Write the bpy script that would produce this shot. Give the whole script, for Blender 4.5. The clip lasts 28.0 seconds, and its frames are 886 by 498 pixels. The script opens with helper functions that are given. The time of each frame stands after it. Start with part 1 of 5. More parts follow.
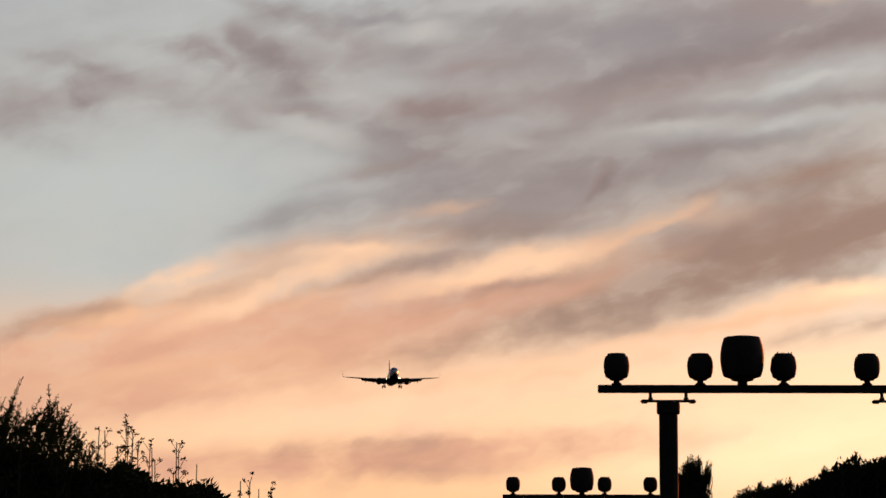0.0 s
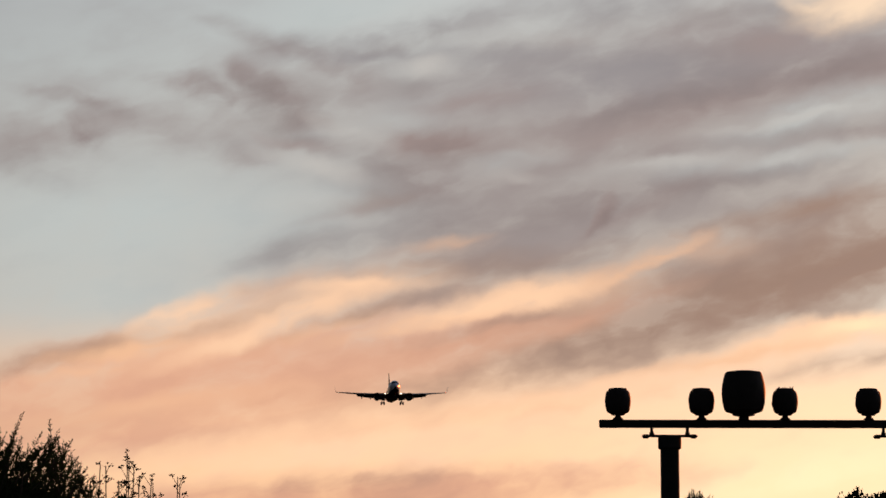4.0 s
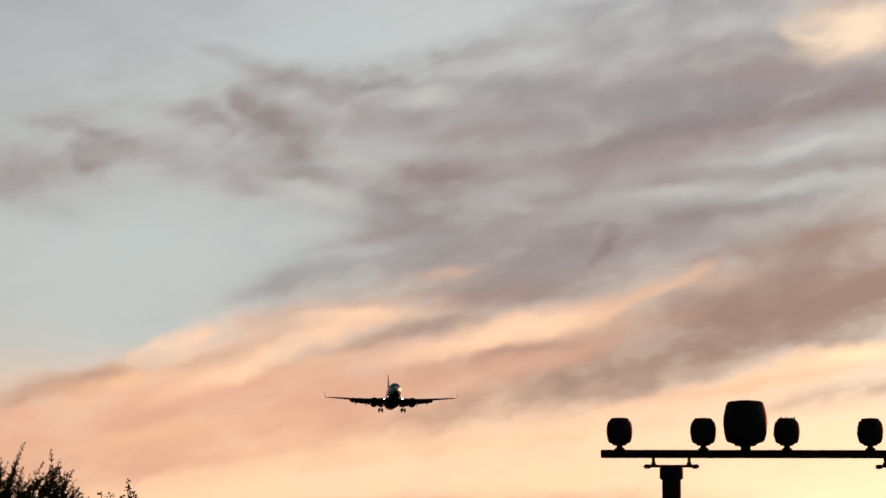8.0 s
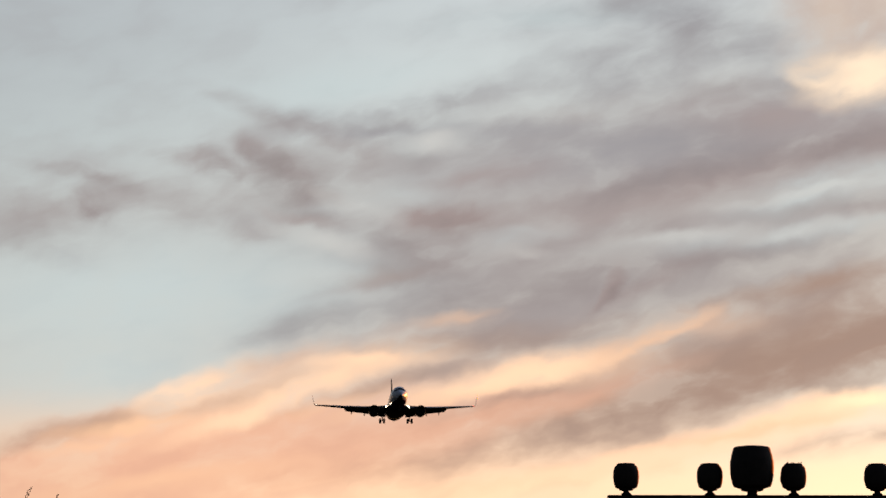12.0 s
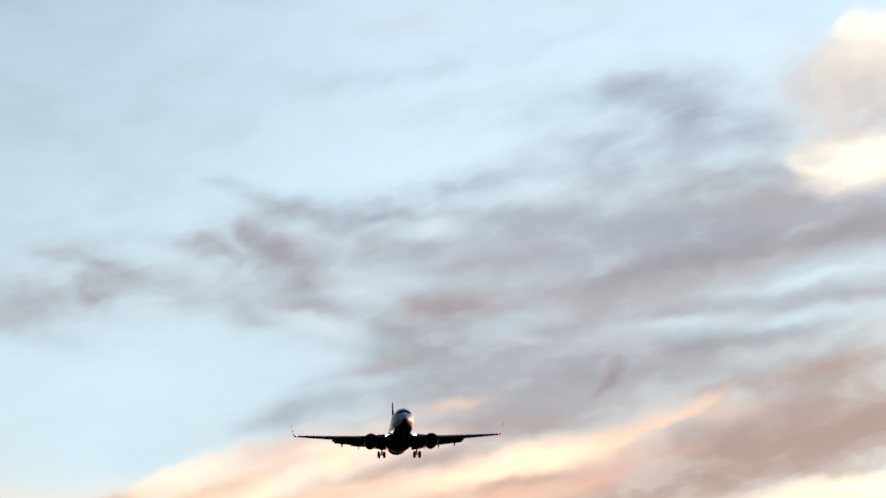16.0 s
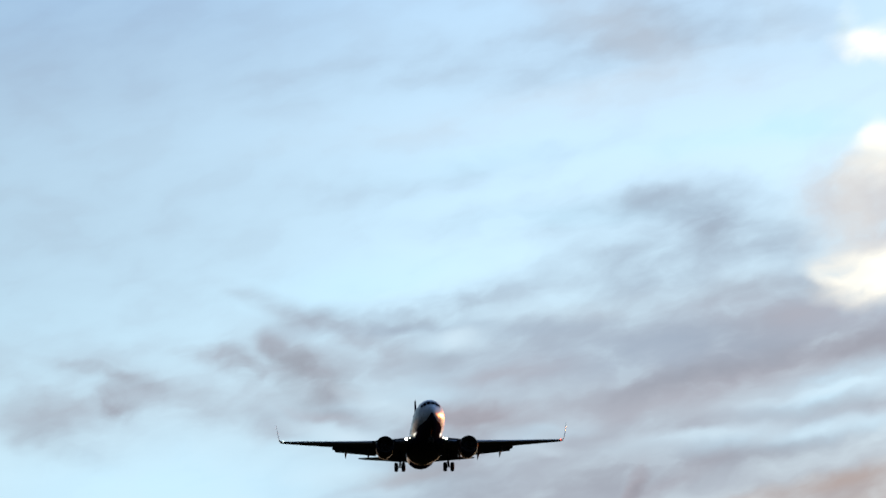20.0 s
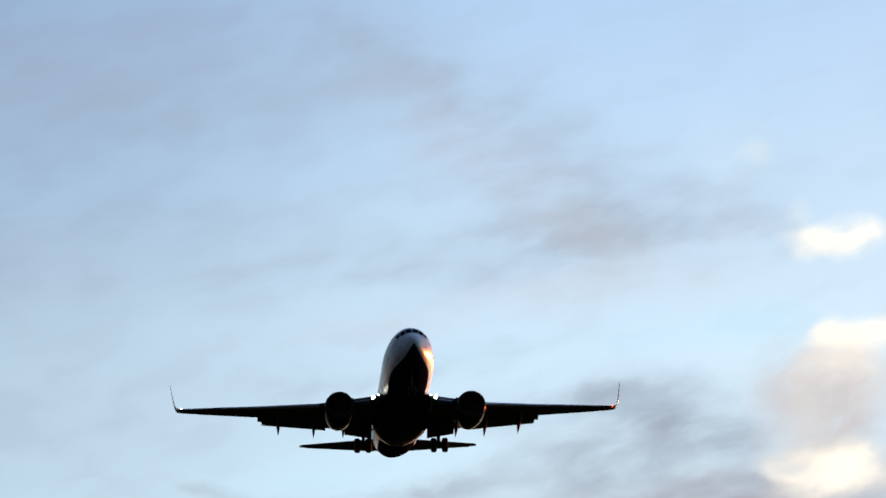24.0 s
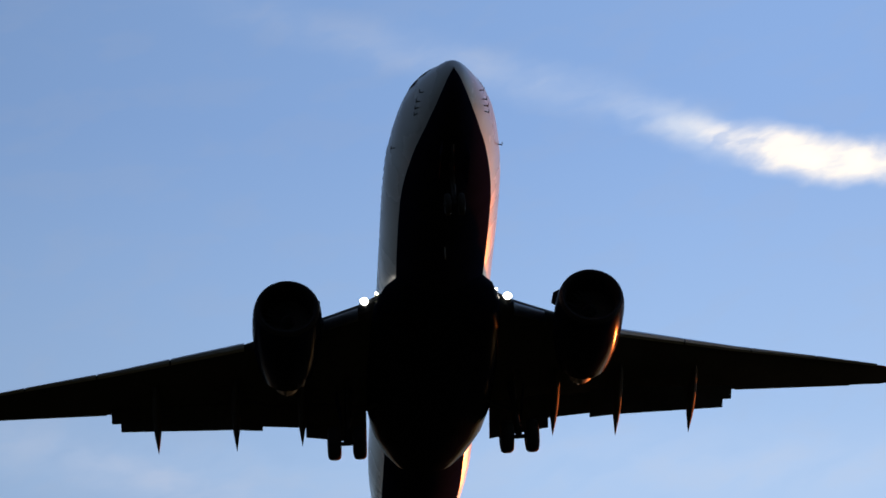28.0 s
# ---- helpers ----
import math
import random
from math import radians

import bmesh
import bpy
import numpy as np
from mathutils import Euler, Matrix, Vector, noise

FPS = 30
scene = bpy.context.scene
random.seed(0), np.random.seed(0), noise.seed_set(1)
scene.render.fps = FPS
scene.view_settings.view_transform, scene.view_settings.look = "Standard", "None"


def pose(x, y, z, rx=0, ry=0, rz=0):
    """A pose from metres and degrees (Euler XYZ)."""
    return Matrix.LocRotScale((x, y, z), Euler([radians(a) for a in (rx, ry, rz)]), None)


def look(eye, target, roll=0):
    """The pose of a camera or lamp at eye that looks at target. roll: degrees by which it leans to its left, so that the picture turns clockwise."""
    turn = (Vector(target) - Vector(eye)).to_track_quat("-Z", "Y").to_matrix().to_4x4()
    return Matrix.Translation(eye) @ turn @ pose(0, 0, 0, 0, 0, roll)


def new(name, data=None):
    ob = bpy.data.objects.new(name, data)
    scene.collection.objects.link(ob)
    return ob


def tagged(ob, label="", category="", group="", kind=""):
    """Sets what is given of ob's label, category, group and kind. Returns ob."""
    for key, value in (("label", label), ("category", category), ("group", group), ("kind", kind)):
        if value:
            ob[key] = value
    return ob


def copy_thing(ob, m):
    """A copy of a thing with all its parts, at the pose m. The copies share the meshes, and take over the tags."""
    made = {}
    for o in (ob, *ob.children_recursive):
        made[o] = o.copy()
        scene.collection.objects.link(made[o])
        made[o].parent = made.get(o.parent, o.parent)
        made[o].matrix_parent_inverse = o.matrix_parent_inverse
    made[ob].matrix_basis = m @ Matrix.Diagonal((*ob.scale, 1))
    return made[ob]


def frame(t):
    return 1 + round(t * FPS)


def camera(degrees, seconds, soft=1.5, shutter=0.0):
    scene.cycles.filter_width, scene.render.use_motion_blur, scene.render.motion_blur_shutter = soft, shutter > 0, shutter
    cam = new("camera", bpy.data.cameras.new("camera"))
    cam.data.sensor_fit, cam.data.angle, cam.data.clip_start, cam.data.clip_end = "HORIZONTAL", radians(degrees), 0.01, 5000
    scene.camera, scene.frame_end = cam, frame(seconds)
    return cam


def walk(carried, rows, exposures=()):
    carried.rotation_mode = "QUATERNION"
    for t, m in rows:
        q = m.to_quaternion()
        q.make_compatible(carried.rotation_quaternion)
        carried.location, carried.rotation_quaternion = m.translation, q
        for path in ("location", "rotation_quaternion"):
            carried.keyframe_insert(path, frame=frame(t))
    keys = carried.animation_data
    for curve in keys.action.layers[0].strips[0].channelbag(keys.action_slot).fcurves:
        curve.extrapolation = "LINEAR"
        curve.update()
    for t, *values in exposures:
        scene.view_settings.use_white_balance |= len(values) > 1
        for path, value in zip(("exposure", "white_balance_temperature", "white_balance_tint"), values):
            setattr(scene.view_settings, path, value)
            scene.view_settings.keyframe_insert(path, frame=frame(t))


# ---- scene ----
cam = camera(15.52, 28.0, soft=1.6)
EYE = 1.6  # metres over the grass
CAMERA_TURNS = [  # seconds, degrees up, degrees to the left
    (0, 7.642, 0.000),
    (0.5, 7.731, 0.000),
    (1, 7.830, 0.000),
    (1.5, 7.900, 0.010),
    (2, 7.979, 0.020),
    (2.5, 8.059, 0.020),
    (3, 8.128, 0.020),
    (3.5, 8.188, 0.020),
    (5.5, 8.466, 0.030),
    (6, 8.526, 0.030),
    (6.5, 8.605, 0.030),
    (7, 8.665, 0.030),
    (7.5, 8.724, 0.050),
    (8, 8.784, 0.050),
    (8.5, 8.873, 0.060),
    (9, 8.963, 0.081),
    (9.5, 9.072, 0.091),
    (10, 9.161, 0.111),
    (10.5, 9.261, 0.121),
    (11, 9.360, 0.141),
    (11.5, 9.449, 0.162),
    (12, 9.578, 0.162),
    (12.5, 9.698, 0.162),
    (14.5, 10.433, 0.030),
    (15, 10.661, 0.030),
    (15.5, 10.870, 0.061),
    (16, 11.098, 0.152),
    (16.5, 11.317, 0.244),
    (17, 11.515, 0.356),
    (17.5, 11.744, 0.478),
    (18, 11.922, 0.601),
    (18.5, 12.151, 0.673),
    (19, 12.409, 0.704),
    (19.5, 12.727, 0.664),
    (20, 13.065, 0.562),
    (20.5, 13.442, 0.307),
    (21, 13.879, 0.123),
    (21.5, 14.207, -0.051),
    (23.5, 15.826, -0.280),
    (24, 16.511, -0.291),
    (24.5, 17.276, -0.230),
    (25, 18.080, -0.199),
    (25.5, 19.103, -0.190),
    (26, 20.156, -0.106),
    (26.5, 21.527, -0.107),
    (27, 23.464, -0.087),
    (27.5, 26.354, 0.089),
    (28, 29.947, 0.287),
]
walk(cam, [(t, pose(0, 0, EYE, 90 + up, 0, left)) for t, up, left in CAMERA_TURNS],
     exposures=[(0, -0.51, 8500, 23), (3, -0.53, 8420, 22), (8, -0.43, 8250, 21), (12, -0.29, 8000, 18), (14.5, 0.09, 7300, 15), (15.5, 0.10, 6950, 12), (17, 0.10, 6400, 8), (20, 0.11, 6150, 6), (21.5, 0.10, 6230, 7), (23.8, 0.05, 6450, 10), (25, -0.05, 6450, 10), (26, 0.04, 6430, 10), (27, -0.02, 6450, 10), (28, 0.09, 6700, 11)])

# ---- world and sun ----
SUN_AZIMUTH = 27.0  # degrees to the right of the approach
SUN_HEIGHT = 8.0
sun_way = Vector((math.sin(radians(SUN_AZIMUTH)) * math.cos(radians(SUN_HEIGHT)),
                  math.cos(radians(SUN_AZIMUTH)) * math.cos(radians(SUN_HEIGHT)), math.sin(radians(SUN_HEIGHT))))
sun = new("sun", bpy.data.lights.new("sun", "SUN"))
sun.data.energy, sun.data.angle, sun.data.color = 4.5, radians(0.6), (1.0, 0.20, 0.035)
sun.matrix_world = look(sun_way * 50, (0, 0, 0))

world = bpy.data.worlds.new("sunset_sky")
scene.world = world
world.use_nodes = True
world.cycles.sampling_method, world.cycles.sample_map_resolution = "MANUAL", 512
WT = world.node_tree
WT.nodes.clear()


def wn(kind, **values):
    node = WT.nodes.new(kind)
    for key, value in values.items():
        setattr(node, key, value)
    return node


def feed(socket, value):
    if isinstance(value, bpy.types.NodeSocket):
        WT.links.new(value, socket)
    else:
        socket.default_value = value


def wmath(op, a, b=0.0, c=0.0, clamp=False):
    node = wn("ShaderNodeMath", operation=op, use_clamp=clamp)
    for socket, value in zip(node.inputs, (a, b, c)):
        feed(socket, value)
    return node.outputs[0]


def wvec(op, a, b):
    node = wn("ShaderNodeVectorMath", operation=op)
    feed(node.inputs[0], a)
    feed(node.inputs[1], b)
    return node.outputs[0]


def wmix(factor, a, b):
    node = wn("ShaderNodeMix", data_type="RGBA")
    for socket, value in zip((node.inputs[0], node.inputs[6], node.inputs[7]), (factor, a, b)):
        feed(socket, (*value, 1) if isinstance(value, tuple) else value)
    return node.outputs[2]


def wrange(value, low, high, to_low=0.0, to_high=1.0, smooth=True):
    node = wn("ShaderNodeMapRange", interpolation_type="SMOOTHSTEP" if smooth else "LINEAR")
    for socket, v in zip(node.inputs, (value, low, high, to_low, to_high)):
        feed(socket, v)
    return node.outputs[0]


def wmap(vector, location=(0, 0, 0), turn=0.0, scale=(1, 1, 1), kind="TEXTURE"):
    node = wn("ShaderNodeMapping", vector_type=kind)
    feed(node.inputs["Vector"], vector)
    node.inputs["Location"].default_value = location
    node.inputs["Rotation"].default_value = (0, 0, radians(turn))
    node.inputs["Scale"].default_value = scale
    return node.outputs[0]


def wnoise(vector, scale, detail=4.0, rough=0.55, distortion=0.0):
    node = wn("ShaderNodeTexNoise", noise_dimensions="2D")
    feed(node.inputs["Vector"], vector)
    for key, value in (("Scale", scale), ("Detail", detail), ("Roughness", rough), ("Distortion", distortion)):
        node.inputs[key].default_value = value
    return node


# the sky's own coordinates: degrees across (shrunk towards the zenith) and degrees up
way = wn("ShaderNodeSeparateXYZ")
feed(way.inputs[0], wn("ShaderNodeTexCoord").outputs["Generated"])
height = wmath("ARCSINE", way.outputs[2])
across = wmath("MULTIPLY", wmath("ARCTAN2", way.outputs[0], way.outputs[1]), wmath("COSINE", height))
deg = wn("ShaderNodeCombineXYZ")
feed(deg.inputs[0], wmath("MULTIPLY", across, 180 / math.pi))
feed(deg.inputs[1], wmath("MULTIPLY", height, 180 / math.pi))
place = deg.outputs[0]
up_deg = wmath("MULTIPLY", height, 180 / math.pi)

# clear air behind the clouds: sky model, tinted by height
air = wn("ShaderNodeTexSky", sky_type="NISHITA", sun_disc=False, sun_elevation=radians(SUN_HEIGHT),
         sun_rotation=radians(SUN_AZIMUTH), air_density=1.0, dust_density=2.0, ozone_density=2.0)
ramp = wn("ShaderNodeValToRGB")
feed(ramp.inputs[0], wmath("DIVIDE", up_deg, 90.0, clamp=True))
stops = ramp.color_ramp.elements
while len(stops) < 9:
    stops.new(0.5)
for stop, (d, rgb) in zip(stops, (
        (0.0, (0.40, 0.18, 0.08)), (3.5, (1.30, 0.90, 0.56)), (5.6, (1.12, 0.86, 0.68)), (7.2, (0.64, 0.78, 0.86)),
        (11.5, (0.58, 0.79, 0.92)), (15.5, (0.50, 0.675, 0.83)), (21.0, (0.38, 0.56, 0.80)), (32.0, (0.20, 0.36, 0.69)),
        (90.0, (0.07, 0.14, 0.34)))):
    stop.position, stop.color = d / 90.0, (*rgb, 1)
# dusk: the sky dims away from the sunset
sunward = wn("ShaderNodeVectorMath", operation="DOT_PRODUCT")
feed(sunward.inputs[0], wn("ShaderNodeTexCoord").outputs["Generated"])
sunward.inputs[1].default_value = Vector((0.677, 0.726, 0.122))  # middle of the afterglow
dim = wrange(sunward.outputs["Value"], 0.1, 0.95, 0.05, 1.18)
away = wmath("MAXIMUM", wrange(sunward.outputs["Value"], 0.15, 0.58, 0.0, 1.0), wrange(up_deg, 30.0, 65.0))
sky = wmix(wmath("MULTIPLY", dim, away), (0.05, 0.072, 0.11), ramp.outputs[0])
glowing_air = wn("ShaderNodeMix", data_type="RGBA", blend_type="ADD")
glowing_air.inputs[0].default_value = 0.02
feed(glowing_air.inputs[6], sky)
feed(glowing_air.inputs[7], air.outputs[0])
sky = glowing_air.outputs[2]

# ragged cloud: a broad and a fine warp, and two grains shared by all streaks
broad = wvec("SUBTRACT", wnoise(wmap(place, turn=14, scale=(1.6, 1, 1)), 1.2, 2, 0.5).outputs["Color"], (0.5, 0.5, 0.5))
fine = wvec("SUBTRACT", wnoise(wmap(place, turn=14, scale=(1.5, 1, 1)), 3.4, 3, 0.5).outputs["Color"], (0.5, 0.5, 0.5))
bent = wvec("ADD", wvec("ADD", place, wvec("MULTIPLY", broad, (0.50, 0.28, 0))), wvec("MULTIPLY", fine, (0.22, 0.12, 0)))
grain = wrange(wnoise(wmap(bent, turn=14, scale=(2.4, 1, 1)), 1.6, 4, 0.5).outputs["Fac"], 0.30, 0.70, 0.0, 1.0, False)
fluff = wrange(wnoise(wmap(bent, turn=12, scale=(1.25, 1, 1)), 2.2, 5, 0.52).outputs["Fac"], 0.28, 0.72, 0.0, 1.0, False)

MAUVE, GREY, BLUEGREY = (0.47, 0.365, 0.33), (0.40, 0.412, 0.465), (0.36, 0.42, 0.51)
ROSE, PEACH, CREAM, GLOW = (0.98, 0.61, 0.47), (1.22, 0.83, 0.58), (1.36, 1.02, 0.76), (1.6, 1.40, 1.0)
PALE, WHITE, CLEAR, PINKISH = (0.58, 0.73, 0.83), (1.25, 1.13, 0.95), (0.60, 0.85, 0.99), (0.62, 0.59, 0.60)
SHELL = (0.88, 0.82, 0.74)
DUSK, RUST, LIGHT = (0.25, 0.235, 0.265), (0.36, 0.25, 0.21), (0.74, 0.86, 0.93)  # darkest cores, warm shaded cores, bright gaps
LILAC, HIGH, WISP, BLUSH = (0.44, 0.412, 0.452), (0.25, 0.37, 0.58), (0.58, 0.68, 0.86), (0.46, 0.54, 0.71)


STREAK = bpy.data.node_groups.new("streak", "ShaderNodeTree")
for socket_name, socket_kind in (("Sky", "Color"), ("Place", "Vector"), ("Grain", "Float"), ("Middle", "Vector"), ("Turn", "Vector"), ("Size", "Vector"), ("Colour", "Color"), ("Strength", "Float")):
    STREAK.interface.new_socket(socket_name, in_out="INPUT", socket_type="NodeSocket" + socket_kind)
STREAK.interface.new_socket("Sky", in_out="OUTPUT", socket_type="NodeSocketColor")


def fill_streak():
    """Lays one drawn-out, ragged cloud over the sky that comes in."""
    make, join = STREAK.nodes.new, STREAK.links.new
    given, done = make("NodeGroupInput"), make("NodeGroupOutput")
    chained, mapping, reach = make("ShaderNodeVectorMath"), make("ShaderNodeMapping"), make("ShaderNodeVectorMath")
    body, ragged, mix = make("ShaderNodeMapRange"), make("ShaderNodeMath"), make("ShaderNodeMix")
    chained.operation, reach.operation, mapping.vector_type = "MULTIPLY_ADD", "LENGTH", "TEXTURE"
    chained.inputs[1].default_value = (1e-9, 1e-9, 1e-9)  # keeps the layers in order, one upon the other
    body.interpolation_type, ragged.operation, ragged.use_clamp, mix.data_type = "SMOOTHSTEP", "MULTIPLY", True, "RGBA"
    for value, socket in zip((0.0, 2.1, 1.0, 0.0), body.inputs[1:5]):
        socket.default_value = value
    for a, b in ((given.outputs["Sky"], chained.inputs[0]), (given.outputs["Place"], chained.inputs[2]), (chained.outputs[0], mapping.inputs["Vector"]),
                 (given.outputs["Middle"], mapping.inputs["Location"]), (given.outputs["Turn"], mapping.inputs["Rotation"]), (given.outputs["Size"], mapping.inputs["Scale"]),
                 (mapping.outputs[0], reach.inputs[0]), (reach.outputs["Value"], body.inputs[0]), (given.outputs["Strength"], body.inputs[3]),
                 (body.outputs[0], ragged.inputs[0]), (given.outputs["Grain"], ragged.inputs[1]),
                 (ragged.outputs[0], mix.inputs[0]), (given.outputs["Sky"], mix.inputs[6]), (given.outputs["Colour"], mix.inputs[7]), (mix.outputs[2], done.inputs[0])):
        join(a, b)


fill_streak()
GRAINS = {(source is grain, soft): wmath("MULTIPLY_ADD", source, 2 * soft, 1 - soft) for source in (grain, fluff) for soft in (0.2, 0.5, 0.65)}


def streak(a, e, length, thick, tilt, colour, strength):
    """A drawn-out cloud: its middle in degrees across and up, half its length and thickness in degrees, and its tilt."""
    global sky
    node = wn("ShaderNodeGroup", node_tree=STREAK)
    feed(node.inputs["Sky"], sky)
    feed(node.inputs["Place"], bent)
    feed(node.inputs["Grain"], GRAINS[length > 1.6 * thick, 0.2 if thick > 0.85 else 0.5 if thick > 0.3 else 0.65])
    node.inputs["Middle"].default_value = (a, e, 0)
    node.inputs["Turn"].default_value = (0, 0, radians(tilt))
    node.inputs["Size"].default_value = (length, thick, 1)
    node.inputs["Colour"].default_value = (*colour, 1)
    node.inputs["Strength"].default_value = strength
    sky = node.outputs[0]


streak(-0.24, 3.08, 9.89, 0.99, 2, PEACH, .50)
streak(6.40, 4.39, 3.26, 0.89, 4, GLOW, .95)
streak(2.15, 4.61, 4.15, 0.45, 4, CREAM, .70)
streak(-1.23, 4.86, 3.56, 0.44, 6, CREAM, .90)
streak(-1.83, 3.92, 4.15, 0.32, 3, ROSE, .90)
streak(0.36, 4.07, 2.57, 0.22, 4, ROSE, .60)
streak(-1.43, 4.17, 1.58, 0.14, 4, MAUVE, .25)
streak(-5.60, 5.14, 3.76, 0.45, 8, ROSE, .80)
streak(-6.87, 5.22, 1.98, 0.26, 10, MAUVE, .25)
streak(-2.23, 5.66, 3.76, 0.30, 6, PEACH, .45)
streak(1.15, 5.51, 3.17, 0.18, 8, PEACH, .50)
streak(-4.51, 5.94, 4.15, 0.40, 10, ROSE, .75)
streak(-1.43, 6.26, 4.15, 0.44, 12, ROSE, .50)
streak(-6.68, 6.12, 2.57, 0.28, 14, ROSE, .75)
streak(-7.47, 6.11, 1.19, 0.14, 12, MAUVE, .35)
streak(-6.29, 6.47, 1.29, 0.12, 12, MAUVE, .35)
streak(-3.62, 6.44, 3.17, 0.26, 14, ROSE, .80)
streak(-5.80, 6.37, 0.89, 0.10, 8, PEACH, .70)
streak(-6.49, 6.02, 0.59, 0.08, 6, PEACH, .50)
streak(-4.81, 5.54, 2.18, 0.14, 8, PEACH, .40)
streak(0.66, 6.66, 2.97, 0.40, 14, ROSE, .85)
streak(-3.12, 7.24, 2.57, 0.34, 18, PEACH, .60)
streak(5.13, 8.02, 4.15, 0.89, 14, MAUVE, .45)
streak(1.16, 7.85, 2.57, 0.40, 8, MAUVE, .40)
streak(3.64, 6.89, 2.97, 0.40, 18, MAUVE, .65)
streak(5.42, 7.37, 2.57, 0.55, 18, MAUVE, .90)
streak(7.10, 7.89, 2.18, 0.59, 14, MAUVE, .90)
streak(1.75, 6.35, 2.37, 0.24, 14, MAUVE, .38)
streak(0.16, 6.06, 1.38, 0.16, 6, MAUVE, .15)
streak(7.10, 8.68, 2.37, 0.40, 14, MAUVE, .60)
streak(0.36, 8.00, 1.48, 0.18, 8, MAUVE, .80)
streak(-0.84, 7.85, 0.59, 0.09, 10, MAUVE, .50)
streak(1.75, 8.10, 1.58, 0.14, 10, MAUVE, .60)
streak(2.15, 6.85, 1.58, 0.14, 18, ROSE, .50)
streak(-2.23, 7.30, 1.38, 0.07, 20, ROSE, .35)
streak(-3.62, 7.34, 0.89, 0.08, 22, ROSE, .35)
streak(-2.23, 7.30, 2.57, 0.55, 14, CREAM, .20)
streak(-1.63, 8.74, 1.58, 0.40, 10, PALE, .30)
streak(-1.33, 7.65, 1.09, 0.20, 6, CREAM, 1.00)
streak(-2.03, 7.40, 1.09, 0.14, 18, CREAM, .80)
streak(-2.83, 7.59, 0.49, 0.09, 26, PEACH, .60)
streak(-4.51, 7.13, 0.79, 0.18, 26, CREAM, 1.00)
streak(-3.92, 7.39, 0.59, 0.10, 14, PEACH, .60)
streak(-3.03, 6.85, 1.48, 0.13, 20, CREAM, .70)
streak(-1.73, 7.00, 0.89, 0.09, 18, PEACH, .55)
streak(1.75, 7.50, 1.19, 0.24, 6, CREAM, .95)
streak(0.66, 7.20, 1.19, 0.16, 10, CREAM, .90)
streak(-0.34, 6.90, 1.09, 0.10, 10, PEACH, .65)
streak(3.24, 7.89, 0.89, 0.12, 24, PEACH, .65)
streak(3.84, 8.23, 0.79, 0.18, 18, PEACH, .45)
streak(4.63, 8.27, 0.69, 0.20, 4, PEACH, .35)
streak(0.06, 8.30, 0.89, 0.08, 6, PEACH, .40)
streak(-0.64, 7.33, 1.19, 0.10, 14, MAUVE, .45)
streak(-1.83, 7.05, 1.38, 0.12, 16, MAUVE, .25)
streak(-3.82, 6.92, 1.19, 0.12, 18, MAUVE, .20)
streak(-5.30, 6.58, 1.19, 0.12, 14, MAUVE, .18)
streak(1.45, 7.05, 1.38, 0.09, 14, MAUVE, .35)
streak(7.00, 6.80, 0.99, 0.20, 6, CREAM, .95)
streak(6.21, 6.54, 1.09, 0.12, 8, CREAM, .75)
streak(4.93, 6.31, 1.48, 0.11, 10, PEACH, .70)
streak(3.44, 5.90, 2.97, 0.12, 9, CREAM, .60)
streak(7.09, 6.16, 1.19, 0.16, 8, MAUVE, .40)
streak(4.13, 10.51, 6.33, 1.78, 12, GREY, .72)
streak(2.15, 8.84, 4.15, 0.79, 10, GREY, .42)
streak(-0.44, 10.04, 2.57, 1.09, 8, GREY, .38)
streak(-1.63, 8.35, 2.37, 0.34, 10, GREY, .30)
streak(1.15, 11.43, 3.76, 0.69, 8, GREY, .40)
streak(-6.58, 10.37, 2.18, 0.59, -8, GREY, .40)
streak(-3.62, 10.72, 2.18, 0.69, -12, GREY, .30)
streak(-7.17, 9.67, 1.29, 0.34, -10, GREY, .40)
streak(3.64, 9.52, 4.15, 0.89, 12, GREY, .40)
streak(5.12, 10.89, 2.97, 0.34, 12, LILAC, .80)
streak(3.34, 10.72, 1.09, 0.24, 18, GREY, .60)
streak(7.08, 11.24, 1.38, 0.24, 12, LILAC, .50)
streak(5.61, 11.67, 2.97, 0.30, 8, GREY, .40)
streak(6.89, 10.12, 1.58, 0.10, 6, LILAC, .60)
streak(4.14, 9.37, 1.68, 0.14, 10, GREY, .65)
streak(6.31, 8.89, 1.58, 0.16, 10, MAUVE, .50)
streak(1.95, 8.69, 1.29, 0.26, 22, GREY, .60)
streak(2.73, 8.92, 0.34, 0.10, 58, LILAC, .95)
streak(2.35, 9.14, 0.99, 0.09, 28, GREY, .50)
streak(3.34, 8.93, 0.99, 0.14, 24, LILAC, .40)
streak(-0.34, 9.42, 1.09, 0.30, 6, GREY, 1.00)
streak(-0.39, 9.42, 0.79, 0.26, 6, LILAC, .50)
streak(-1.04, 9.69, 0.45, 0.22, -36, GREY, .55)
streak(-0.09, 10.12, 0.69, 0.18, 4, LILAC, 1.00)
streak(-0.14, 8.80, 1.29, 0.28, 8, GREY, .60)
streak(-1.43, 8.99, 0.79, 0.09, 14, LILAC, .50)
streak(-2.43, 8.24, 1.09, 0.17, 14, GREY, .65)
streak(-3.12, 8.09, 0.59, 0.12, 18, GREY, .50)
streak(-2.92, 10.92, 0.69, 0.34, -42, GREY, .80)
streak(-2.33, 10.33, 0.49, 0.24, -34, GREY, .95)
streak(-3.42, 11.33, 0.34, 0.16, -24, GREY, .70)
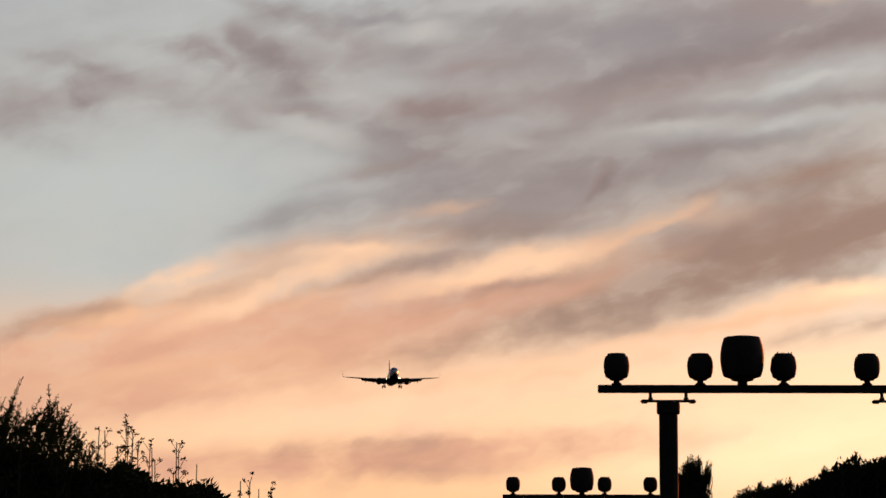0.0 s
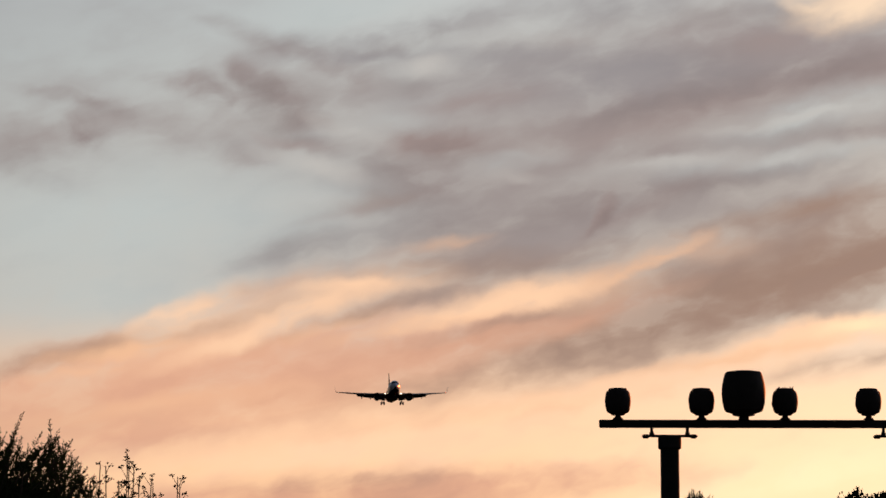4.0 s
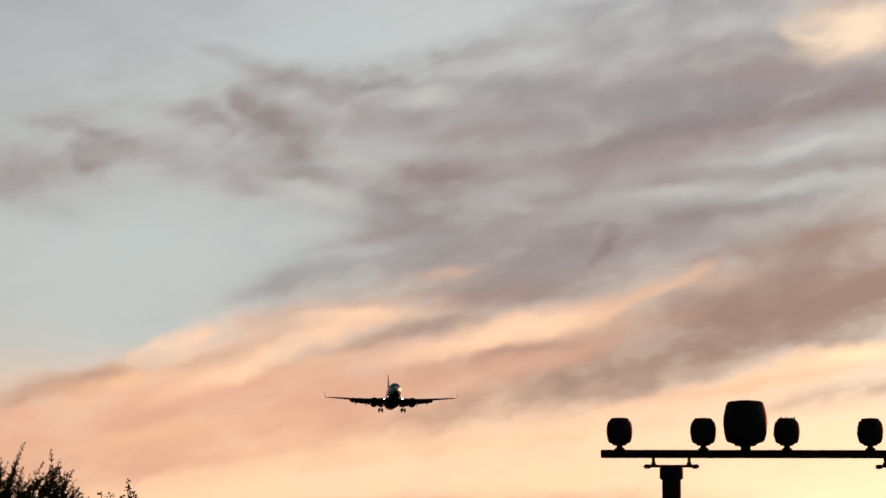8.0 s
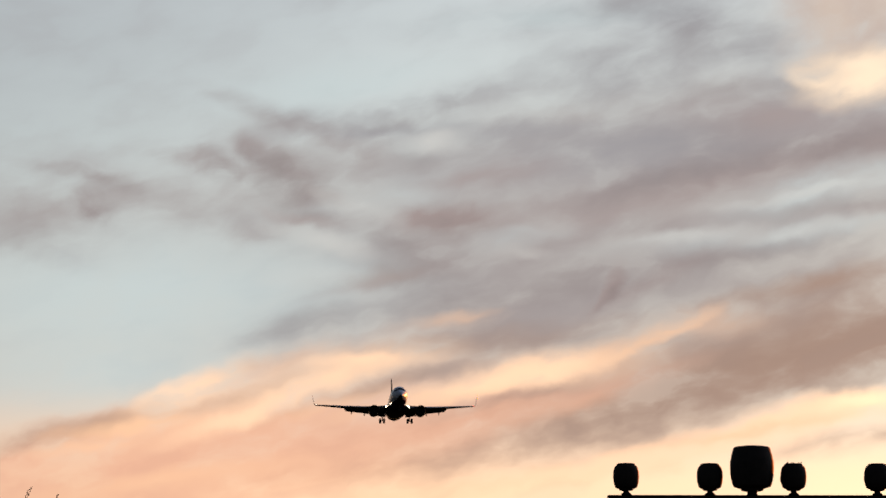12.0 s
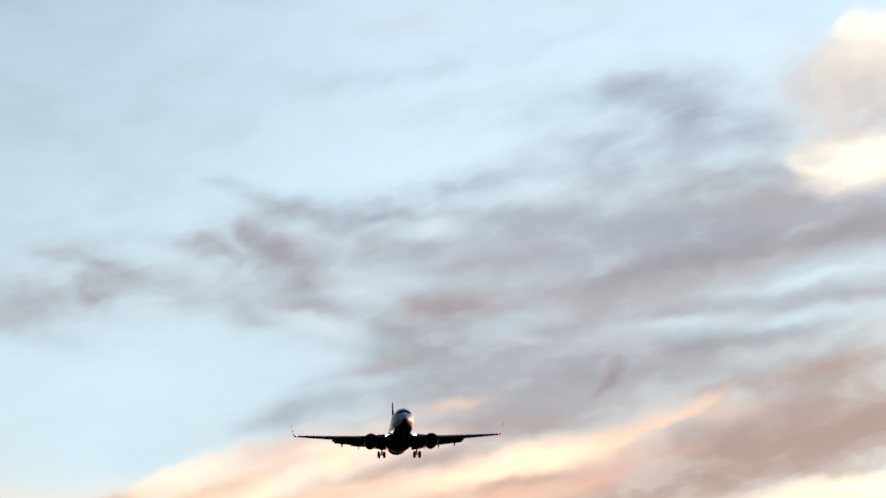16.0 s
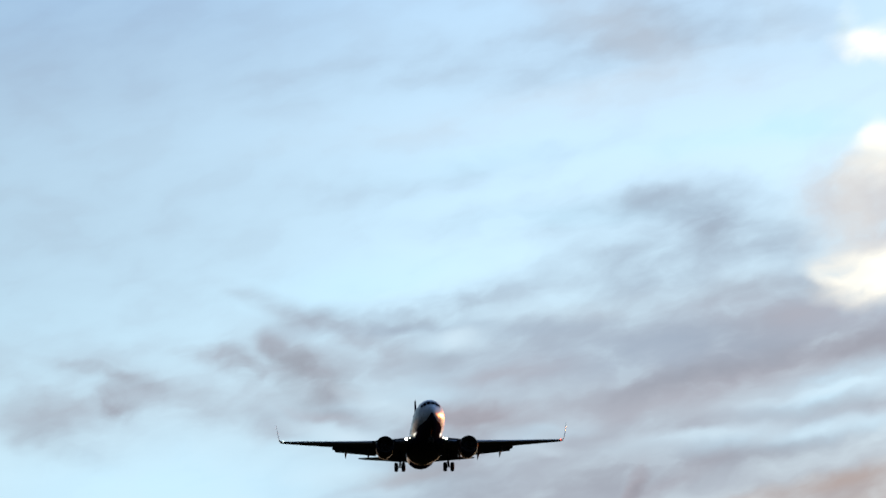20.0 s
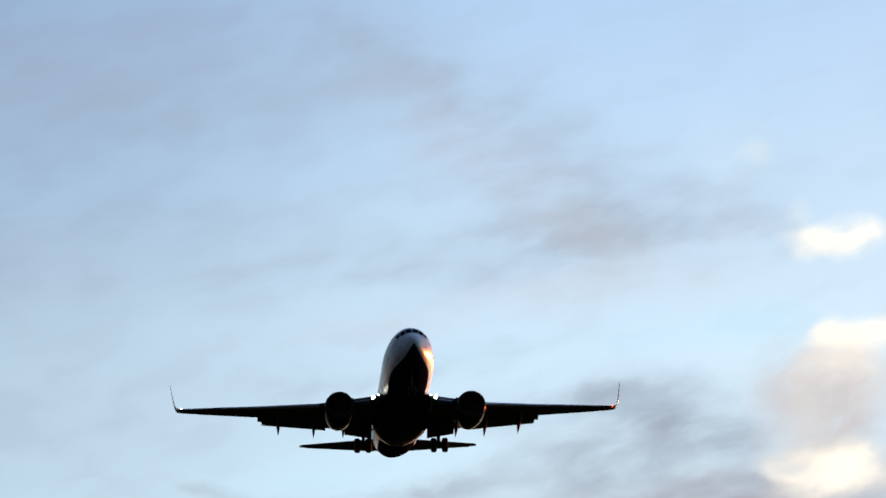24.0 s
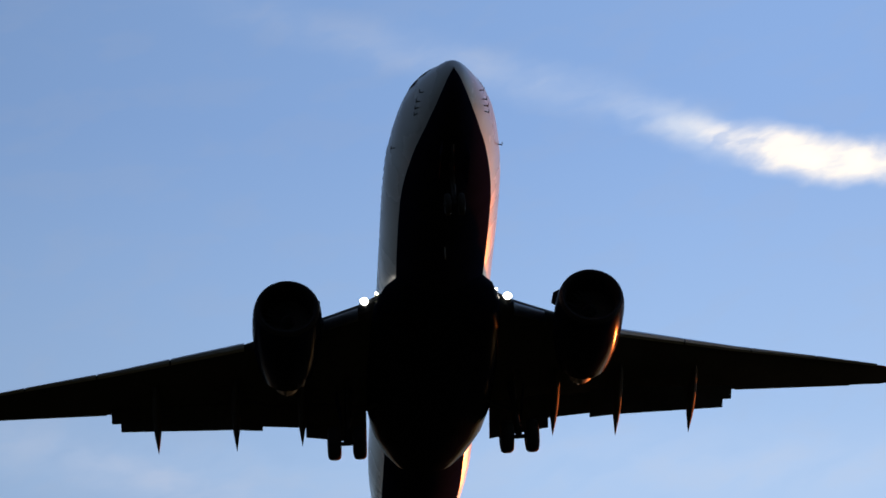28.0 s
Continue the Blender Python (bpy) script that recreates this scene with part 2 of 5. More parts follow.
streak(-4.05, 11.01, 0.40, 0.18, -16, GREY, .65)
streak(-4.51, 11.10, 0.59, 0.14, -6, GREY, .40)
streak(-2.63, 10.08, 0.45, 0.09, -10, LILAC, .70)
streak(-3.62, 10.02, 0.69, 0.14, -8, GREY, .35)
streak(-6.24, 10.26, 0.34, 0.22, -40, GREY, .70)
streak(-7.56, 10.05, 0.59, 0.20, -30, GREY, .30)
streak(-7.17, 9.57, 0.89, 0.24, -14, GREY, .30)
streak(-6.48, 10.85, 0.89, 0.10, -10, GREY, .35)
streak(-5.50, 10.49, 0.89, 0.22, -20, GREY, .35)
streak(-2.82, 11.81, 1.19, 0.16, -20, GREY, .50)
streak(-1.63, 11.43, 1.09, 0.22, -14, GREY, .45)
streak(6.30, 11.46, 3.17, 0.79, 10, LILAC, .60)
streak(4.63, 10.21, 2.97, 0.59, 12, GREY, .25)
streak(-1.33, 10.44, 1.19, 0.16, 8, PALE, .65)
streak(-0.44, 11.51, 0.59, 0.24, 24, PALE, .70)
streak(-0.04, 10.94, 1.19, 0.10, 10, PALE, .35)
streak(6.50, 10.62, 1.29, 0.30, 12, PALE, .80)
streak(7.48, 10.79, 0.49, 0.14, 10, PALE, .50)
streak(5.72, 9.81, 1.98, 0.20, 6, PALE, .55)
streak(7.29, 9.91, 0.59, 0.09, 8, PALE, .50)
streak(1.06, 9.76, 0.69, 0.14, 10, PALE, .60)
streak(-2.23, 9.14, 1.09, 0.18, 10, PALE, .40)
streak(3.44, 9.68, 0.79, 0.09, 10, PALE, .30)
streak(-5.11, 8.71, 3.17, 0.89, 4, CLEAR, .60)
streak(-6.00, 7.31, 1.98, 0.40, 6, CLEAR, .35)
streak(-7.12, 13.27, 4.55, 1.68, 4, BLUEGREY, .32)
streak(-2.48, 11.94, 0.89, 0.16, -10, BLUEGREY, .14)
streak(-1.68, 11.92, 1.19, 0.18, 8, BLUEGREY, .30)
streak(-0.19, 12.16, 1.09, 0.24, 12, BLUEGREY, .35)
streak(-1.19, 11.68, 1.19, 0.09, 4, BLUEGREY, .45)
streak(0.41, 11.62, 1.58, 0.14, 4, BLUEGREY, .40)
streak(3.09, 13.39, 1.98, 0.69, 4, BLUEGREY, .30)
streak(2.90, 13.79, 0.89, 0.24, 4, BLUEGREY, .21)
streak(3.29, 13.99, 0.79, 0.16, 8, BLUEGREY, .18)
streak(4.18, 13.52, 0.49, 0.28, -8, BLUEGREY, .39)
streak(3.89, 13.73, 0.79, 0.20, -20, BLUEGREY, .24)
streak(5.07, 13.06, 1.19, 0.36, -18, BLUEGREY, .40)
streak(3.09, 12.80, 1.78, 0.36, 8, BLUEGREY, .35)
streak(0.61, 13.56, 1.19, 0.26, 4, BLUEGREY, .25)
streak(4.78, 11.58, 2.97, 0.55, 10, BLUEGREY, .50)
streak(4.98, 11.92, 0.89, 0.22, 0, LILAC, .25)
streak(2.30, 11.21, 2.57, 0.36, 4, BLUEGREY, .40)
streak(6.45, 13.41, 0.59, 0.79, 20, PINKISH, .40)
streak(6.94, 13.49, 0.49, 0.59, 10, SHELL, .50)
streak(7.34, 13.18, 0.49, 0.40, 0, PINKISH, .60)
streak(6.85, 13.00, 0.49, 0.20, 20, PINKISH, .60)
streak(7.13, 14.37, 0.36, 0.40, 10, SHELL, .65)
streak(7.38, 14.66, 0.40, 0.26, 0, WHITE, .36)
streak(7.48, 13.82, 0.40, 0.26, 0, SHELL, .43)
streak(6.64, 14.19, 0.30, 0.30, 30, SHELL, .32)
streak(7.39, 12.51, 0.53, 0.20, -4, WHITE, .72)
streak(6.95, 12.65, 0.44, 0.14, -8, WHITE, .50)
streak(6.26, 12.64, 0.36, 0.14, -10, SHELL, .43)
streak(7.53, 12.83, 0.30, 0.14, 0, WHITE, .43)
streak(7.09, 14.93, 0.24, 0.20, 20, WHITE, .43)
streak(1.80, 15.59, 3.56, 0.30, 8, PINKISH, .15)
streak(2.60, 16.73, 2.97, 0.45, 10, BLUEGREY, .30)
streak(3.10, 16.13, 2.37, 0.14, 14, PINKISH, .15)
streak(-7.31, 16.24, 4.15, 0.89, 8, BLUEGREY, .35)
streak(-1.87, 16.16, 2.57, 0.40, 10, BLUEGREY, .20)
streak(1.80, 13.66, 1.58, 0.18, 4, CLEAR, .30)
streak(7.48, 16.58, 0.36, 0.23, 0, WHITE, .65)
streak(6.84, 16.52, 0.28, 0.18, 0, WHITE, .58)
streak(7.19, 16.41, 0.49, 0.10, 2, SHELL, .43)
streak(6.38, 16.87, 0.12, 0.20, -30, PALE, .70)
streak(5.76, 18.10, 0.26, 0.40, 0, PALE, .35)
streak(7.57, 14.88, 0.49, 0.22, 4, WHITE, .54)
streak(7.28, 14.49, 0.59, 0.30, 10, SHELL, .58)
streak(7.08, 14.01, 0.69, 0.34, 10, PINKISH, .60)
streak(7.67, 13.99, 0.49, 0.24, 10, SHELL, .43)
streak(3.82, 13.87, 1.19, 0.26, 4, BLUEGREY, .21)
streak(2.93, 13.86, 0.69, 0.12, 6, BLUEGREY, .18)
streak(3.83, 16.76, 1.78, 0.51, 2, BLUEGREY, .18)
streak(2.04, 18.18, 2.37, 0.69, -22, BLUEGREY, .22)
streak(-0.05, 19.48, 2.37, 0.69, -26, BLUEGREY, .30)
streak(2.34, 17.28, 2.37, 0.49, -10, BLUEGREY, .25)
streak(-7.57, 19.79, 4.55, 2.77, 6, HIGH, .50)
streak(-6.59, 19.34, 4.15, 1.09, 6, BLUEGREY, .30)
streak(-7.68, 25.12, 3.76, 2.57, 0, HIGH, .35)
streak(-0.74, 24.24, 6.92, 0.20, -3, BLUSH, .30)
streak(2.25, 23.33, 3.26, 0.16, -10, WISP, .40)
streak(5.22, 22.76, 3.26, 0.20, -4, WISP, .40)
streak(7.18, 24.24, 1.19, 0.12, -4, WHITE, .80)
streak(7.08, 24.33, 0.89, 0.18, -5, WHITE, .55)
streak(5.80, 24.54, 0.89, 0.16, -3, WISP, .90)
streak(6.19, 24.47, 0.69, 0.09, -3, WHITE, .40)
streak(4.71, 24.63, 0.59, 0.09, -3, WISP, .70)
streak(5.01, 23.08, 3.56, 0.16, -6, WISP, .40)
streak(-3.74, 25.31, 2.57, 0.26, -14, BLUSH, .45)
streak(-1.75, 24.56, 1.98, 0.20, -10, BLUSH, .45)
streak(4.19, 31.92, 0.89, 0.26, -18, WISP, .70)
streak(4.78, 31.81, 0.49, 0.16, -20, WHITE, .55)
streak(5.57, 31.59, 0.69, 0.24, -12, WHITE, .80)
streak(6.56, 31.28, 0.89, 0.26, -8, WHITE, .95)
streak(7.35, 31.19, 0.40, 0.26, -6, WHITE, .70)
streak(1.91, 32.72, 2.37, 0.28, -14, WISP, .18)
streak(-0.88, 33.44, 2.57, 0.30, -12, BLUSH, .15)
streak(-5.06, 25.98, 4.95, 0.49, -4, WISP, .12)
streak(4.86, 25.97, 4.15, 0.59, -4, WISP, .22)
# darker cores, lit edges and gaps
streak(-4.02, 10.97, 0.36, 0.20, -20, DUSK, .26)
streak(-3.45, 11.26, 0.23, 0.17, -50, DUSK, .21)
streak(-3.05, 11.00, 0.32, 0.25, -38, DUSK, .22)
streak(-2.70, 10.65, 0.49, 0.41, -42, DUSK, .28)
streak(-2.41, 10.13, 0.34, 0.13, -10, DUSK, .19)
streak(-3.15, 10.55, 0.28, 0.28, -60, DUSK, .13)
streak(-4.59, 11.08, 0.42, 0.15, -8, GREY, .40)
streak(-6.22, 10.26, 0.32, 0.28, -45, DUSK, .17)
streak(-6.71, 10.83, 0.56, 0.12, -8, DUSK, .13)
streak(-5.77, 10.65, 0.42, 0.10, -20, DUSK, .13)
streak(-7.59, 9.78, 0.56, 0.41, -20, DUSK, .13)
streak(-3.55, 9.80, 0.42, 0.13, 0, GREY, .40)
streak(-7.20, 10.24, 0.56, 0.22, -20, GREY, .30)
streak(-2.40, 11.83, 0.80, 0.16, 3, DUSK, .13)
streak(-0.96, 11.80, 0.38, 0.12, 8, DUSK, .15)
streak(-0.12, 12.06, 0.47, 0.14, 18, DUSK, .15)
streak(-0.57, 11.16, 0.30, 0.16, 10, DUSK, .15)
streak(-1.46, 11.11, 0.56, 0.10, 4, GREY, .30)
streak(-0.02, 10.07, 0.58, 0.22, 3, DUSK, .31)
streak(-0.82, 9.67, 0.56, 0.16, -20, DUSK, .15)
streak(-0.47, 9.37, 0.80, 0.30, 6, DUSK, .28)
streak(-1.36, 9.05, 0.66, 0.14, 6, RUST, .14)
streak(-0.17, 8.67, 0.85, 0.30, 4, DUSK, .15)
streak(-2.46, 8.24, 0.80, 0.19, 9, DUSK, .19)
streak(2.75, 8.88, 0.24, 0.10, 58, DUSK, .28)
streak(2.57, 8.62, 0.28, 0.12, 40, DUSK, .15)
streak(1.97, 8.95, 0.75, 0.22, 18, DUSK, .15)
streak(0.83, 10.91, 0.94, 0.24, 8, LILAC, .40)
streak(1.22, 9.77, 0.56, 0.09, -4, GREY, .30)
streak(4.99, 10.97, 2.45, 0.23, 11, DUSK, .19)
streak(3.61, 10.76, 1.03, 0.20, 10, DUSK, .17)
streak(6.67, 11.33, 1.22, 0.23, 10, DUSK, .19)
streak(4.79, 11.52, 0.75, 0.30, 6, DUSK, .13)
streak(6.07, 11.84, 1.03, 0.24, 6, LILAC, .40)
streak(6.57, 10.18, 1.22, 0.12, 6, DUSK, .19)
streak(4.11, 9.30, 1.60, 0.20, 8, DUSK, .17)
streak(6.08, 9.57, 1.50, 0.16, 8, DUSK, .12)
streak(6.08, 8.82, 1.41, 0.27, 10, RUST, .10)
streak(3.31, 8.86, 0.56, 0.19, 12, DUSK, .12)
streak(5.39, 7.55, 1.98, 0.37, 16, RUST, .14)
streak(6.57, 8.02, 1.32, 0.38, 14, RUST, .10)
streak(3.61, 7.07, 1.50, 0.24, 18, RUST, .12)
streak(2.12, 6.68, 1.22, 0.14, 14, RUST, .09)
streak(0.83, 7.96, 1.03, 0.21, 3, RUST, .17)
streak(-0.47, 7.88, 0.47, 0.14, 4, RUST, .12)
streak(7.06, 6.24, 0.85, 0.14, 8, RUST, .14)
streak(3.41, 7.62, 0.85, 0.14, 16, RUST, .09)
streak(-3.55, 7.47, 0.47, 0.11, 14, RUST, .10)
streak(-5.92, 6.55, 0.85, 0.13, 14, RUST, .12)
streak(-7.00, 6.14, 0.66, 0.13, 8, RUST, .12)
streak(-4.34, 7.06, 0.56, 0.11, 20, RUST, .07)
streak(-1.83, 4.07, 1.41, 0.24, 2, RUST, .10)
streak(-0.64, 3.72, 1.32, 0.21, 2, RUST, .12)
streak(-2.23, 5.66, 1.41, 0.18, 6, RUST, .05)
streak(1.42, 7.40, 0.89, 0.17, 10, CREAM, .64)
streak(0.13, 7.03, 0.75, 0.10, 14, CREAM, .42)
streak(-1.46, 7.63, 0.75, 0.10, 3, CREAM, .51)
streak(-2.26, 7.28, 0.85, 0.10, 18, CREAM, .42)
streak(-4.44, 7.14, 0.40, 0.15, 10, CREAM, .51)
streak(-3.35, 6.72, 0.56, 0.09, 22, CREAM, .34)
streak(4.01, 8.21, 0.56, 0.09, 24, PEACH, .51)
streak(3.31, 7.77, 0.56, 0.08, 28, PEACH, .38)
streak(6.67, 6.79, 1.03, 0.17, 8, CREAM, .68)
streak(7.36, 6.90, 0.56, 0.13, 4, GLOW, .50)
streak(5.39, 6.51, 0.85, 0.09, 10, CREAM, .42)
streak(0.03, 8.38, 0.47, 0.08, 10, PEACH, .26)
streak(-5.33, 6.46, 0.47, 0.09, 16, PEACH, .34)
streak(-0.32, 11.50, 0.40, 0.16, 6, LIGHT, .45)
streak(-2.26, 9.71, 0.66, 0.13, -14, LIGHT, .38)
streak(-1.86, 10.36, 0.56, 0.10, -22, LIGHT, .34)
streak(-1.46, 8.77, 0.28, 0.10, 6, LIGHT, .15)
streak(7.06, 10.66, 0.85, 0.14, 8, LIGHT, .38)
streak(5.39, 10.40, 1.03, 0.10, 8, LIGHT, .30)
streak(4.01, 9.77, 1.13, 0.10, 5, LIGHT, .38)
streak(6.47, 9.88, 1.03, 0.09, 6, LIGHT, .26)
streak(1.13, 9.52, 0.42, 0.08, -4, LIGHT, .26)
streak(-2.46, 9.11, 0.66, 0.12, 4, LIGHT, .19)
streak(3.31, 13.91, 0.66, 0.16, 4, DUSK, .09)
streak(4.15, 13.50, 0.49, 0.28, -6, DUSK, .11)
streak(3.01, 12.59, 0.85, 0.41, 4, DUSK, .07)
streak(4.60, 13.12, 0.56, 0.19, -12, DUSK, .07)
streak(0.63, 14.50, 1.50, 0.20, 14, BLUEGREY, .17)
streak(-1.46, 14.20, 1.41, 0.23, 10, BLUEGREY, .15)
streak(7.06, 12.27, 0.75, 0.22, 4, WHITE, .65)
streak(6.28, 12.49, 0.38, 0.14, -18, WHITE, .50)
streak(6.96, 12.91, 0.66, 0.15, 6, SHELL, .50)
streak(7.06, 13.65, 0.56, 0.44, 0, PINKISH, .50)
streak(7.20, 14.33, 0.56, 0.24, 4, WHITE, .43)
streak(6.61, 14.01, 0.21, 0.44, 10, SHELL, .43)
streak(5.66, 15.12, 0.85, 0.24, 6, CLEAR, .50)
streak(4.09, 14.92, 1.13, 0.17, 8, CLEAR, .30)
streak(1.21, 16.05, 1.41, 0.31, 20, BLUEGREY, .12)
streak(2.40, 16.53, 1.13, 0.27, 22, BLUEGREY, .12)
streak(-1.98, 12.47, 1.50, 0.32, 8, CLEAR, .35)
streak(0.21, 14.57, 1.50, 0.20, 8, CLEAR, .25)
streak(3.92, 13.71, 0.85, 0.38, 4, BLUEGREY, .21)
streak(4.71, 13.20, 0.94, 0.24, 8, DUSK, .07)
streak(3.02, 12.53, 0.85, 0.28, 4, BLUEGREY, .30)
streak(5.30, 12.30, 0.94, 0.21, 4, DUSK, .11)
streak(6.39, 13.95, 0.47, 0.56, 0, PINKISH, .35)
streak(7.27, 14.02, 0.85, 0.56, 0, PINKISH, .40)
streak(7.57, 14.90, 0.56, 0.19, 4, WHITE, .58)
streak(6.98, 14.48, 0.38, 0.09, 0, SHELL, .43)
streak(7.17, 12.70, 0.75, 0.24, 4, WHITE, .58)
streak(6.58, 12.66, 0.38, 0.13, -10, SHELL, .36)
streak(7.08, 16.62, 0.58, 0.19, 2, WHITE, .58)
streak(6.49, 17.06, 0.19, 0.21, -40, LIGHT, .40)
streak(5.75, 18.11, 0.21, 0.19, 0, LIGHT, .35)
streak(5.20, 17.55, 0.38, 1.13, 10, LIGHT, .12)
streak(1.23, 18.01, 2.07, 0.56, -32, PINKISH, .14)
streak(3.42, 16.50, 1.32, 0.38, -20, PINKISH, .12)
streak(-4.53, 19.34, 3.76, 1.13, 5, BLUEGREY, .20)
# thin veil over everything
sky = wmix(wmath("MULTIPLY", wrange(grain, 0.4, 1.0), 0.06), sky, GREY)
background = wn("ShaderNodeBackground")
feed(background.inputs[0], sky)
background.inputs[1].default_value = 1.0
WT.links.new(background.outputs[0], wn("ShaderNodeOutputWorld").inputs[0])


# ---- materials ----
def material(name, colour, rough=0.5, metal=0.0, vary=0.15, scale=3.0, bump=0.0, bump_scale=40.0, coat=0.0, stretch=(1, 1, 1), gloss=0.5):
    """A surface whose colour varies at two scales, with fine relief."""
    m = bpy.data.materials.new(name)
    m.use_nodes = True
    nt = m.node_tree
    b = nt.nodes["Principled BSDF"]
    tc = nt.nodes.new("ShaderNodeTexCoord")
    mp = nt.nodes.new("ShaderNodeMapping")
    mp.inputs["Scale"].default_value = stretch
    nt.links.new(tc.outputs["Object"], mp.inputs["Vector"])
    big, small = nt.nodes.new("ShaderNodeTexNoise"), nt.nodes.new("ShaderNodeTexNoise")
    for n, s, d in ((big, scale, 4), (small, scale * 9, 3)):
        n.inputs["Scale"].default_value, n.inputs["Detail"].default_value = s, d
        nt.links.new(mp.outputs[0], n.inputs["Vector"])
    mean = nt.nodes.new("ShaderNodeMath")
    mean.operation = "MULTIPLY_ADD"
    nt.links.new(small.outputs["Fac"], mean.inputs[0])
    mean.inputs[1].default_value = 0.4
    nt.links.new(big.outputs["Fac"], mean.inputs[2])
    fit = nt.nodes.new("ShaderNodeMapRange")
    nt.links.new(mean.outputs[0], fit.inputs[0])
    for k, v in zip(range(1, 5), (0.45, 0.95, 1 - vary, 1 + vary)):
        fit.inputs[k].default_value = v
    tone = nt.nodes.new("ShaderNodeVectorMath")
    tone.operation = "SCALE"
    tone.inputs[0].default_value = colour
    nt.links.new(fit.outputs[0], tone.inputs["Scale"])
    nt.links.new(tone.outputs[0], b.inputs["Base Color"])
    rr = nt.nodes.new("ShaderNodeMapRange")
    nt.links.new(big.outputs["Fac"], rr.inputs[0])
    for k, v in zip(range(1, 5), (0.3, 0.7, max(rough - 0.06, 0.03), min(rough + 0.08, 1))):
        rr.inputs[k].default_value = v
    nt.links.new(rr.outputs[0], b.inputs["Roughness"])
    b.inputs["Metallic"].default_value = metal
    b.inputs["Coat Weight"].default_value = coat
    b.inputs["Specular IOR Level"].default_value = gloss
    b.inputs["Coat Roughness"].default_value = 0.08
    if bump:
        bn, bp = nt.nodes.new("ShaderNodeTexNoise"), nt.nodes.new("ShaderNodeBump")
        bn.inputs["Scale"].default_value, bn.inputs["Detail"].default_value = bump_scale, 5
        nt.links.new(mp.outputs[0], bn.inputs["Vector"])
        bp.inputs["Strength"].default_value, bp.inputs["Distance"].default_value = bump, 0.02
        nt.links.new(bn.outputs["Fac"], bp.inputs["Height"])
        nt.links.new(bp.outputs[0], b.inputs["Normal"])
    return m


def lamp_glass(name, colour, strength):
    m = bpy.data.materials.new(name)
    m.use_nodes = True
    b = m.node_tree.nodes["Principled BSDF"]
    b.inputs["Base Color"].default_value = (*colour, 1)
    b.inputs["Emission Color"].default_value = (*colour, 1)
    b.inputs["Emission Strength"].default_value = strength
    return m


WHITE_PAINT = material("white_aircraft_paint", (0.40, 0.44, 0.50), 0.25, vary=0.05, scale=0.5, gloss=0.35)
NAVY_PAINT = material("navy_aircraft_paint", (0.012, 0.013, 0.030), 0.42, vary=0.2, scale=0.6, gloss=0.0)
# Darker copy of the navy: shade under nacelles and fairing put into the colour.
NACELLE_SHADED = material("shaded_nacelle_paint", (0.006, 0.008, 0.018), 0.15, vary=0.2, scale=0.8, gloss=0.003)
# Real wing grey is lighter; underside shade is put into this even colour.
WING_GREY_SHADED = material("shaded_grey_wing_paint", (0.05, 0.052, 0.055), 0.55, vary=0.2, scale=0.7, stretch=(1, 0.4, 1), gloss=0.01)
BARE_METAL = material("polished_leading_edge", (0.30, 0.31, 0.33), 0.35, metal=1.0, vary=0.08, scale=1.5)
DARK_METAL = material("dark_gear_steel", (0.03, 0.03, 0.033), 0.6, vary=0.2, scale=6, gloss=0.05)
DARK_LIP = material("dark_intake_lip_paint", (0.02, 0.02, 0.024), 0.5, vary=0.15, scale=2, gloss=0.02)
HOT_METAL = material("burnt_exhaust_metal", (0.06, 0.05, 0.045), 0.5, metal=0.5, vary=0.3, scale=4)
RUBBER = material("tyre_rubber", (0.022, 0.022, 0.023), 0.8, vary=0.2, scale=8, bump=0.2, gloss=0.05)
GLASS_DARK = material("cockpit_glass", (0.006, 0.007, 0.010), 0.10, vary=0.1, gloss=0.0)
FAN_DARK = material("fan_blade_titanium", (0.03, 0.03, 0.033), 0.5, metal=0.2)
LANDING_LAMP = lamp_glass("landing_lamp_glass", (1.0, 0.93, 0.80), 16.0)
TURNOFF_LAMP = lamp_glass("turnoff_lamp_glass", (1.0, 0.90, 0.72), 9.0)
RED_LAMP = lamp_glass("port_red_lamp", (1.0, 0.10, 0.05), 4.0)
TIP_LAMP = lamp_glass("starboard_tip_lamp", (0.85, 1.0, 0.90), 3.0)
MAST_PAINT = material("dark_mast_paint", (0.026, 0.024, 0.022), 0.7, vary=0.25, scale=5, bump=0.15, gloss=0.03)
LAMP_HOUSING = material("lamp_housing_enamel", (0.028, 0.022, 0.02), 0.65, vary=0.25, scale=9, bump=0.1, gloss=0.08)
LAMP_LENS = material("unlit_lamp_lens", (0.06, 0.05, 0.045), 0.15, vary=0.1)
GRASS = material("rough_grass", (0.035, 0.045, 0.018), 0.9, vary=0.5, scale=0.2, bump=0.6, bump_scale=6, gloss=0.0)
LEAF = material("shrub_leaf", (0.040, 0.050, 0.020), 0.6, vary=0.4, scale=3, gloss=0.0)
LEAF_DARK = material("dense_leaf", (0.028, 0.036, 0.016), 0.65, vary=0.4, scale=3, gloss=0.0)
BARK = material("twig_bark", (0.060, 0.042, 0.030), 0.85, vary=0.3, scale=12, bump=0.3, gloss=0.1)
DRY_STEM = material("dry_weed_stem", (0.10, 0.07, 0.04), 0.85, vary=0.3, scale=10, gloss=0.1)


